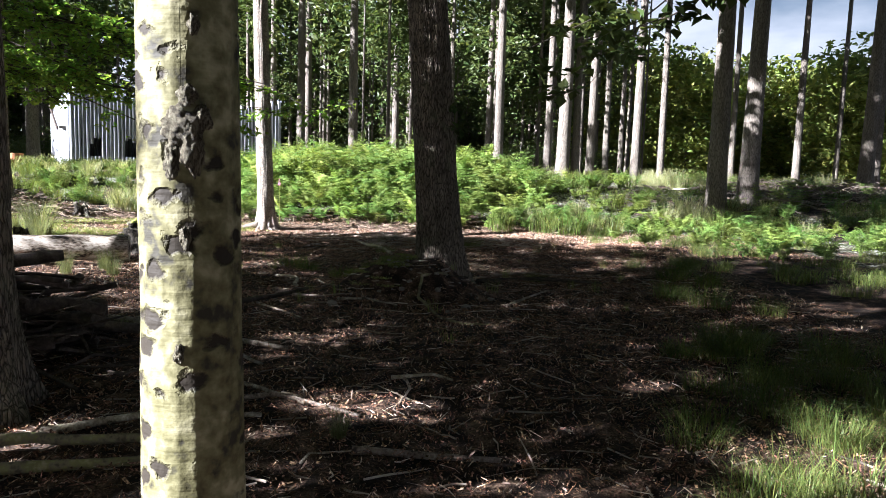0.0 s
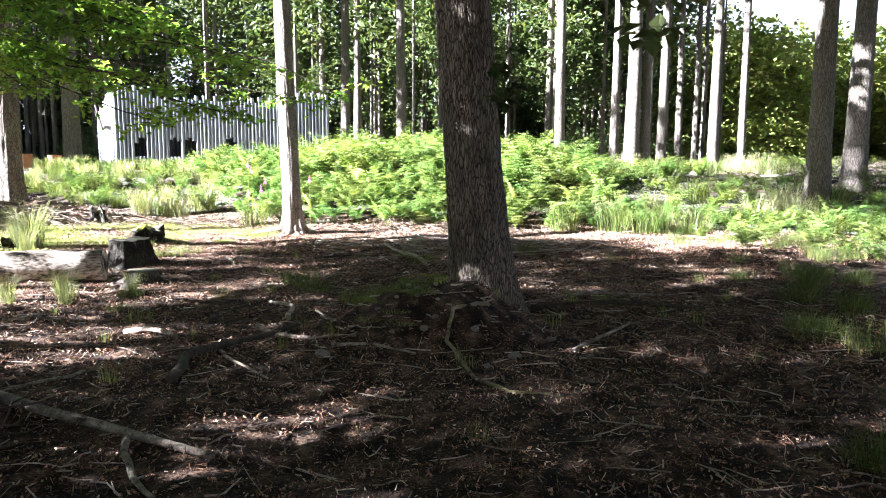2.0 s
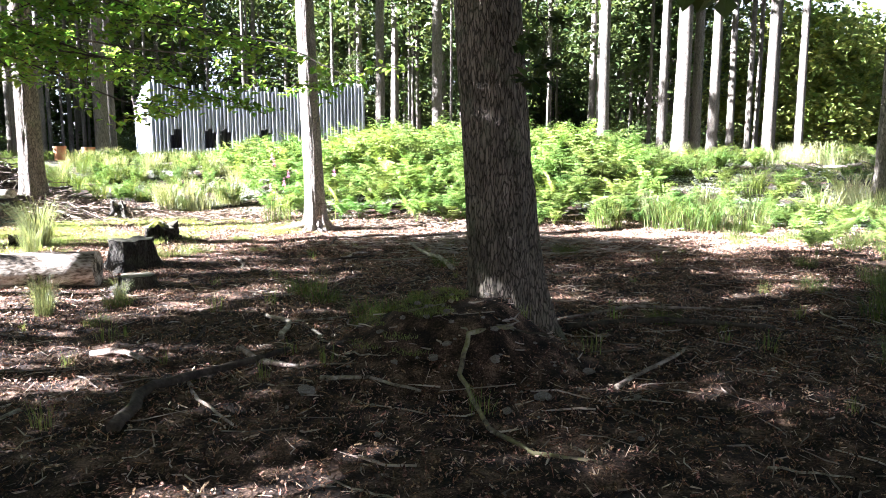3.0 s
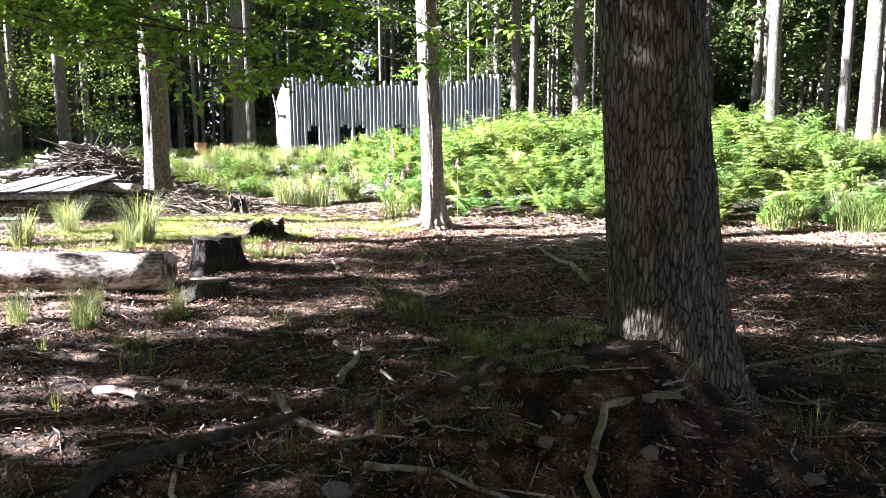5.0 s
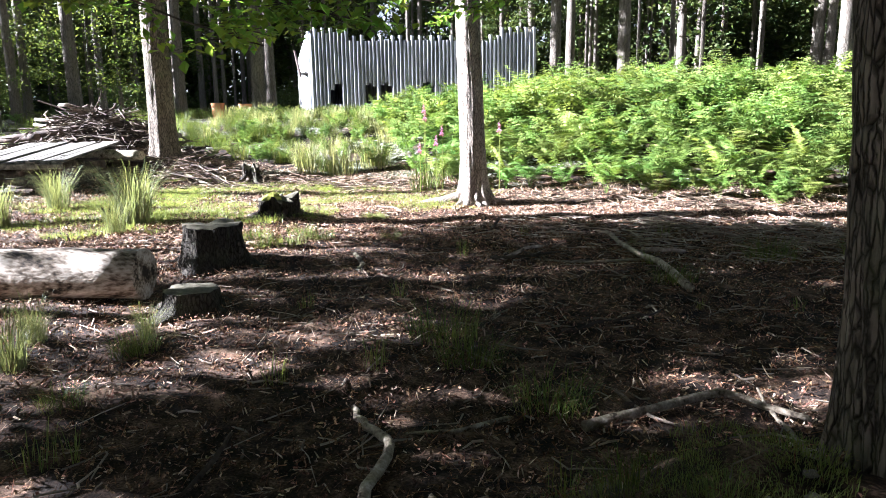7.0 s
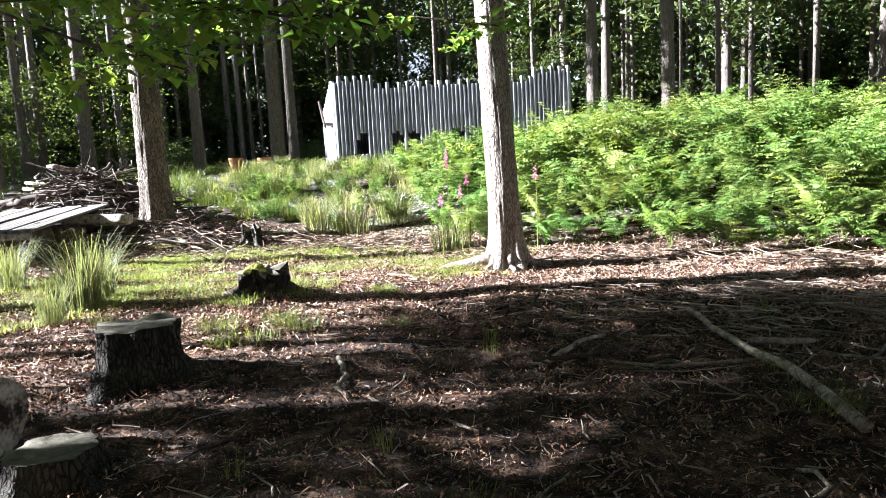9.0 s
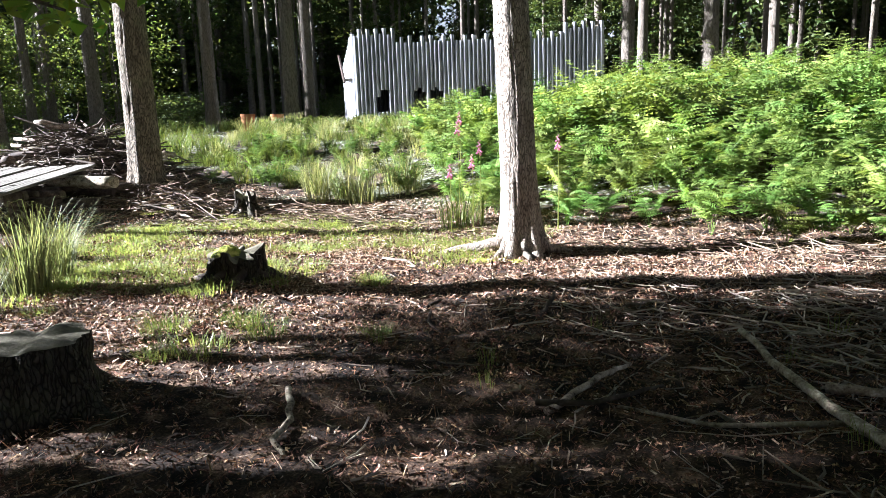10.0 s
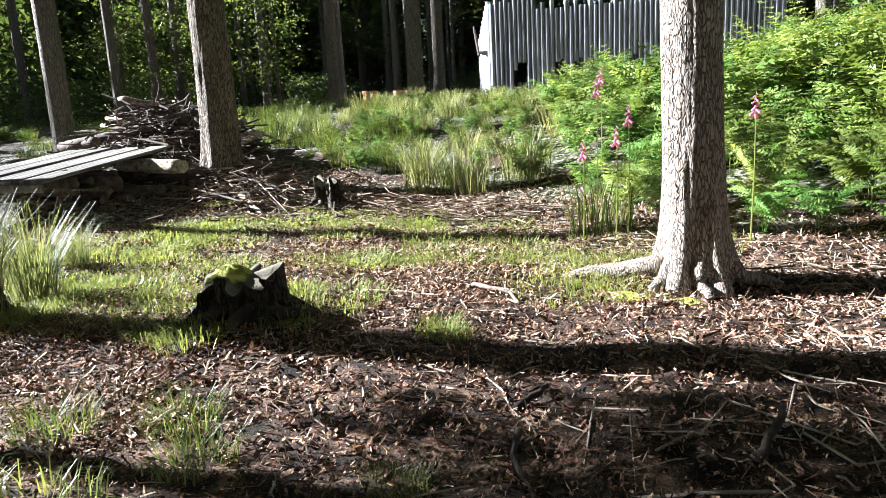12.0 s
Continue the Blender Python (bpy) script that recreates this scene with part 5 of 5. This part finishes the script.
fallen([(-0.95, 12.9, 0), (-1.3, 13.7, 0.03), (-1.55, 14.2, 0.02), (-2.0, 15.2, 0.05)], 0.05, "long bleached fallen branch on mulch")
fallen([(-1.96, 9.21, 0), (-2.02, 9.6, 0.03), (-2.2, 9.7, 0.05), (-2.41, 9.95, 0.02)], 0.036, "crooked pale fallen branch on mulch")
fallen([(-1.59, 8.44, 0), (-1.9, 8.55, 0.02), (-2.13, 8.8, 0.06)], 0.025, "bleached forked stick on mulch")
fallen([(-0.48, 3.71, 0), (0.36, 3.79, 0)], 0.035, "straight grey fallen branch on mulch")
fallen([(-0.35, 4.95, 0.08), (-0.05, 5.03, 0.09), (0.1, 5.0, 0.05)], 0.02, "short pale branch stub on mulch")
fallen([(-0.25, 4.96, 0.08), (-0.2, 4.8, 0.05), (-0.27, 4.6, 0)], 0.016, "short pale branch stub on mulch")
fallen([(-2.7, 3.55, 0.05), (-2.2, 3.65, 0.06), (-1.5, 3.7, 0.02)], 0.055, "mossy fallen branch beside the beech", MOSSY)
fallen([(-2.7, 3.3, 0.0), (-1.4, 3.45, 0.0)], 0.05, "mossy fallen branch beside the beech", MOSSY)
fallen([(-2.3, 3.9, 0.0), (-1.6, 4.0, 0.08), (-1.1, 4.2, 0.02)], 0.035, "bleached fallen branch beside the beech")
fallen([(-3.2, 6.6, 0.05), (-2.3, 6.3, 0.05), (-1.34, 5.97, 0.0)], 0.05, "grey fallen branch lying on mulch")
fallen([(-2.07, 5.28, 0.02), (-1.4, 4.9, 0.03), (-0.86, 4.45, 0.0)], 0.026, "thin grey branch on dark mulch")
fallen([(-1.89, 6.07, 0.04), (-1.7, 5.75, 0.02), (-1.44, 5.52, 0.0)], 0.03, "pale split branch on mulch")
fallen([(-1.9, 4.3, 0.0), (-1.1, 4.6, 0.03), (-0.5, 4.3, 0.0)], 0.03, "bleached fallen branch on mulch")
fallen([(-1.3, 10.25, 0), (-0.7, 10.8, 0.04), (-0.3, 10.6, 0.02)], 0.038, "grey surface root beside the pine")
fallen([(0.5, 9.9, 0), (1.4, 10.3, 0.03), (2.4, 10.3, 0.0)], 0.05, "dark surface root beside the pine", DARK_WOOD)
fallen([(0.4, 10.2, 0), (1.2, 10.9, 0.03), (2.6, 11.2, 0.0)], 0.03, "grey fallen branch beside the pine")
fallen([(0.05, 8.75, 0.02), (-0.24, 8.5, 0.03), (-0.28, 8.25, 0.02), (-0.02, 7.54, 0.0), (0.25, 7.25, 0), (0.6, 7.1, 0)], 0.028, "curving brown surface root on bare soil", MOSSY)
fallen([(-1.23, 8.09, 0.01), (-0.9, 8.12, 0.02), (-0.52, 8.06, 0.01)], 0.022, "straight pale stick on mulch")
fallen([(-2.16, 7.12, 0), (-2.27, 7.77, 0.03), (-2.05, 8.3, 0.02), (-1.7, 8.75, 0)], 0.055, "dark damp fallen branch on mulch", DARK_WOOD)
fallen([(-2.15, 7.99, 0.01), (-1.9, 7.65, 0.02), (-1.5, 7.35, 0)], 0.02, "thin bleached stick on mulch")
fallen([(0.8, 8.5, 0), (0.99, 8.75, 0.02), (1.3, 9.1, 0.02), (1.47, 9.45, 0)], 0.026, "thin grey stick on bare soil")
fallen([(-3.34, 8.66, 0), (-3.1, 8.62, 0.04), (-2.72, 8.43, 0)], 0.04, "short bleached branch with dark bark on mulch")
fallen([(-2.14, 8.8, 0.03), (-1.98, 8.62, 0.02), (-1.81, 8.5, 0), (-1.5, 8.4, 0)], 0.034, "bleached forked branch on mulch")
fallen([(-2.69, 9.05, 0), (-2.72, 9.3, 0.03), (-2.78, 9.47, 0.06)], 0.02, "curved dark stick on mulch", DARK_WOOD)
fallen([(-1.68, 10.21, 0.01), (-1.85, 9.87, 0.02), (-2.05, 9.8, 0)], 0.018, "thin grey stick on mulch")
fallen([(-4.23, 13.22, 0.03), (-3.98, 12.95, 0.03), (-3.95, 12.75, 0.01), (-3.77, 12.63, 0)], 0.028, "crooked pale stick on mulch")
fallen([(-3.13, 12.59, 0), (-2.75, 12.43, 0)], 0.014, "thin reddish stick on mulch")
fallen([(-2.83, 13.64, 0.0), (-2.65, 14.1, 0.05), (-2.57, 14.46, 0.03)], 0.03, "grey crooked branch on mulch")
fallen([(-2.9, 13.7, 0.02), (-2.6, 13.75, 0.04), (-2.32, 14.17, 0.02)], 0.026, "dark crooked branch on mulch", DARK_WOOD)
fallen([(-1.5, 14.4, 0.02), (-1.25, 14.35, 0.06), (-1.1, 14.6, 0.02)], 0.04, "broken bleached branch end on mulch")
fallen([(-1.42, 13.95, 0.02), (-2.0, 13.75, 0.03), (-2.5, 13.85, 0.0)], 0.02, "thin pale branch on mulch")
fallen([(-4.25, 14.98, 0.05), (-4.2, 14.85, 0.02), (-3.98, 14.66, 0)], 0.02, "thin curved dark stick on mulch", DARK_WOOD)
fallen([(-3.42, 15.26, 0), (-3.4, 15.4, 0.05), (-3.41, 15.52, 0.1)], 0.028, "short dark stick jutting from mulch", DARK_WOOD)
fallen([(-4.44, 15.23, 0), (-4.42, 15.4, 0.03), (-4.45, 15.53, 0.02)], 0.026, "short dark branch on mulch", DARK_WOOD)
fallen([(-5.82, 16.8, 0.01), (-5.5, 16.75, 0.03), (-5.3, 16.6, 0)], 0.026, "bleached stick on sunlit litter")
fallen([(-12.0, 18.6, 0.1), (-11.0, 18.45, 0.05), (-10.2, 18.2, 0.0)], 0.06, "bleached dead branch at the foot of the pine")
fallen([(-12.0, 18.8, 0.2), (-11.3, 18.9, 0.2), (-10.6, 19.0, 0.1)], 0.06, "grey dead log at the foot of the pine")
for i in range(26):
    fallen([(-11.4 + float(rng.normal()) * 0.45, 18.7 + float(rng.normal()) * 0.35, float(rng.uniform(0, 0.3))), (-11.2 + float(rng.normal()) * 0.5, 18.6 + float(rng.normal()) * 0.4, float(rng.uniform(0, 0.35))), (-10.9 + float(rng.normal()) * 0.7, 18.6 + float(rng.normal()) * 0.5, 0.02)], float(rng.uniform(0.009, 0.024)), "thin dead branch at the foot of the pine", DARK_WOOD if i % 3 else DEAD_WOOD)
# heavy timbers on the brushwood pile
for k, (a, b, r) in enumerate((((-16.4, 19.3, 1.35), (-14.0, 19.6, 1.2), 0.035), ((-16.2, 19.1, 1.22), (-13.8, 19.4, 1.1), 0.035), ((-16.6, 18.6, 0.9), (-14.6, 19.2, 1.15), 0.08), ((-14.3, 19.4, 1.25), (-13.4, 19.8, 1.1), 0.11), ((-17.4, 18.8, 0.85), (-15.6, 18.7, 0.95), 0.08), ((-16.8, 17.4, 0.3), (-17.2, 17.4, 1.05), 0.12))):
    log_thing("grey_timber", along(a, b, 6, 0, 0.05, k), [r] * 7, "long grey timber on the brushwood pile", "timber", DEAD_WOOD if k in (0, 1, 5) else DARK_WOOD, 10, 0.12, k, "brushwood pile")

# dark brush heap near the start
for i in range(60):
    a, u = float(rng.uniform(0, 6.28)), float(rng.uniform(0, 1)) ** 0.5
    cx, cy = -3.75 + 0.95 * u * math.cos(a), 5.55 + 0.75 * u * math.sin(a)
    h = gz(cx, cy) + 0.05 + float(rng.uniform(0, 1)) * 0.95 * (1 - u * u * 0.9)
    L, d = float(rng.uniform(0.5, 1.1)), float(rng.uniform(0, 6.28))
    v = Vector((math.cos(d), math.sin(d) * 0.5, float(rng.uniform(-0.2, 0.2)))) * L * 0.5
    r = float(rng.uniform(0.02, 0.07))
    log_thing("branch", along(Vector((cx, cy, h)) - v, Vector((cx, cy, h)) + v, 5, 0, 0.12, i), [r, r, r * 0.95, r * 0.85, r * 0.8, r * 0.7], "dark rotting branch in the shaded heap", "branch", DARK_WOOD, 8, 0.2, i, "shaded brush heap")

# brash heaps among the far pines
for i in range(60):
    cx, cy = float(rng.normal(15.5, 2.8)), float(rng.normal(27.0, 1.5))
    a = float(rng.uniform(0, 6.28))
    L = float(rng.uniform(0.8, 2.2))
    v = Vector((math.cos(a), math.sin(a), float(rng.uniform(-0.15, 0.25)))) * L * 0.5
    c = Vector((cx, cy, gz(cx, cy) + float(rng.uniform(0.05, 0.3))))
    log_thing("branch", along(c - v, c + v, 4, 0, 0.2, i), [0.05, 0.045, 0.04, 0.03, 0.02], "dry brown branch in a brash heap", "branch", DEAD_WOOD, 6, 0.1, i, "brash heap")

twigs = []
for i in range(520):
    cx, cy = float(rng.normal(15.8, 2.8)), float(rng.normal(27.2, 1.5))
    a, L = float(rng.uniform(0, 6.28)), float(rng.uniform(0.4, 1.4))
    v = Vector((math.cos(a), math.sin(a), float(rng.uniform(-0.2, 0.45)))) * L * 0.5
    c = Vector((cx, cy, gz(cx, cy) + float(rng.uniform(0.02, 0.4))))
    twigs.append(tube([c - v, c + Vector((0, 0, 0.05)), c + v], [0.018, 0.014, 0.006], 4))
tagged(new("brash_twigs", mesh_of("brash_twigs", *joined(twigs), DEAD_WOOD)), "heap of dry brown twigs under the pines", "brash", kind="stuff")

# stones on the root mound
for i in range(70):
    bm = bmesh.new()
    bmesh.ops.create_icosphere(bm, subdivisions=2, radius=1)
    for v in bm.verts:
        v.co *= 1 + 0.6 * noise.noise(v.co * 1.3 + Vector((i * 5, 0, 0)))
    me = bpy.data.meshes.new("stone")
    bm.to_mesh(me)
    bm.free()
    me.materials.append(STONE)
    x, y = float(rng.normal(-0.2, 0.55)), float(rng.normal(8.6, 0.5))
    s = float(rng.gamma(1.3, 0.008)) + 0.006 if i > 3 else 0.022
    ob = new("stone", me)
    ob.matrix_basis = pose(x, y, gz(x, y) + s * 0.3 + 0.012, 0, 0, float(rng.uniform(0, 360))) @ Matrix.Diagonal((s * 1.3, s, s * 0.7, 1))
    tagged(ob, "small pale stone on the root mound", "stone", "stones")

# orange tubs by the far pines
for x, y, r, h in ((-19.0, 29.1, 0.24, 0.42), (-18.1, 29.6, 0.24, 0.38)):
    t = thing("planter_tub", pose(x, y, gz(x, y) + 0.15), "round orange-brown tub standing in tall grass", "planter")
    V, F = tube([(0, 0, -0.15), (0, 0, h - 0.06), (0, 0, h)], [r * 0.85, r, r], 24)
    part("body", mesh_of("body", V, F, TERRACOTTA, False), t)
    V, F = tube([(0, 0, h - 0.05), (0, 0, h + 0.015)], [r * 1.08, r * 1.08], 24)
    part("rim", mesh_of("rim", V, F, TERRACOTTA, False), t)
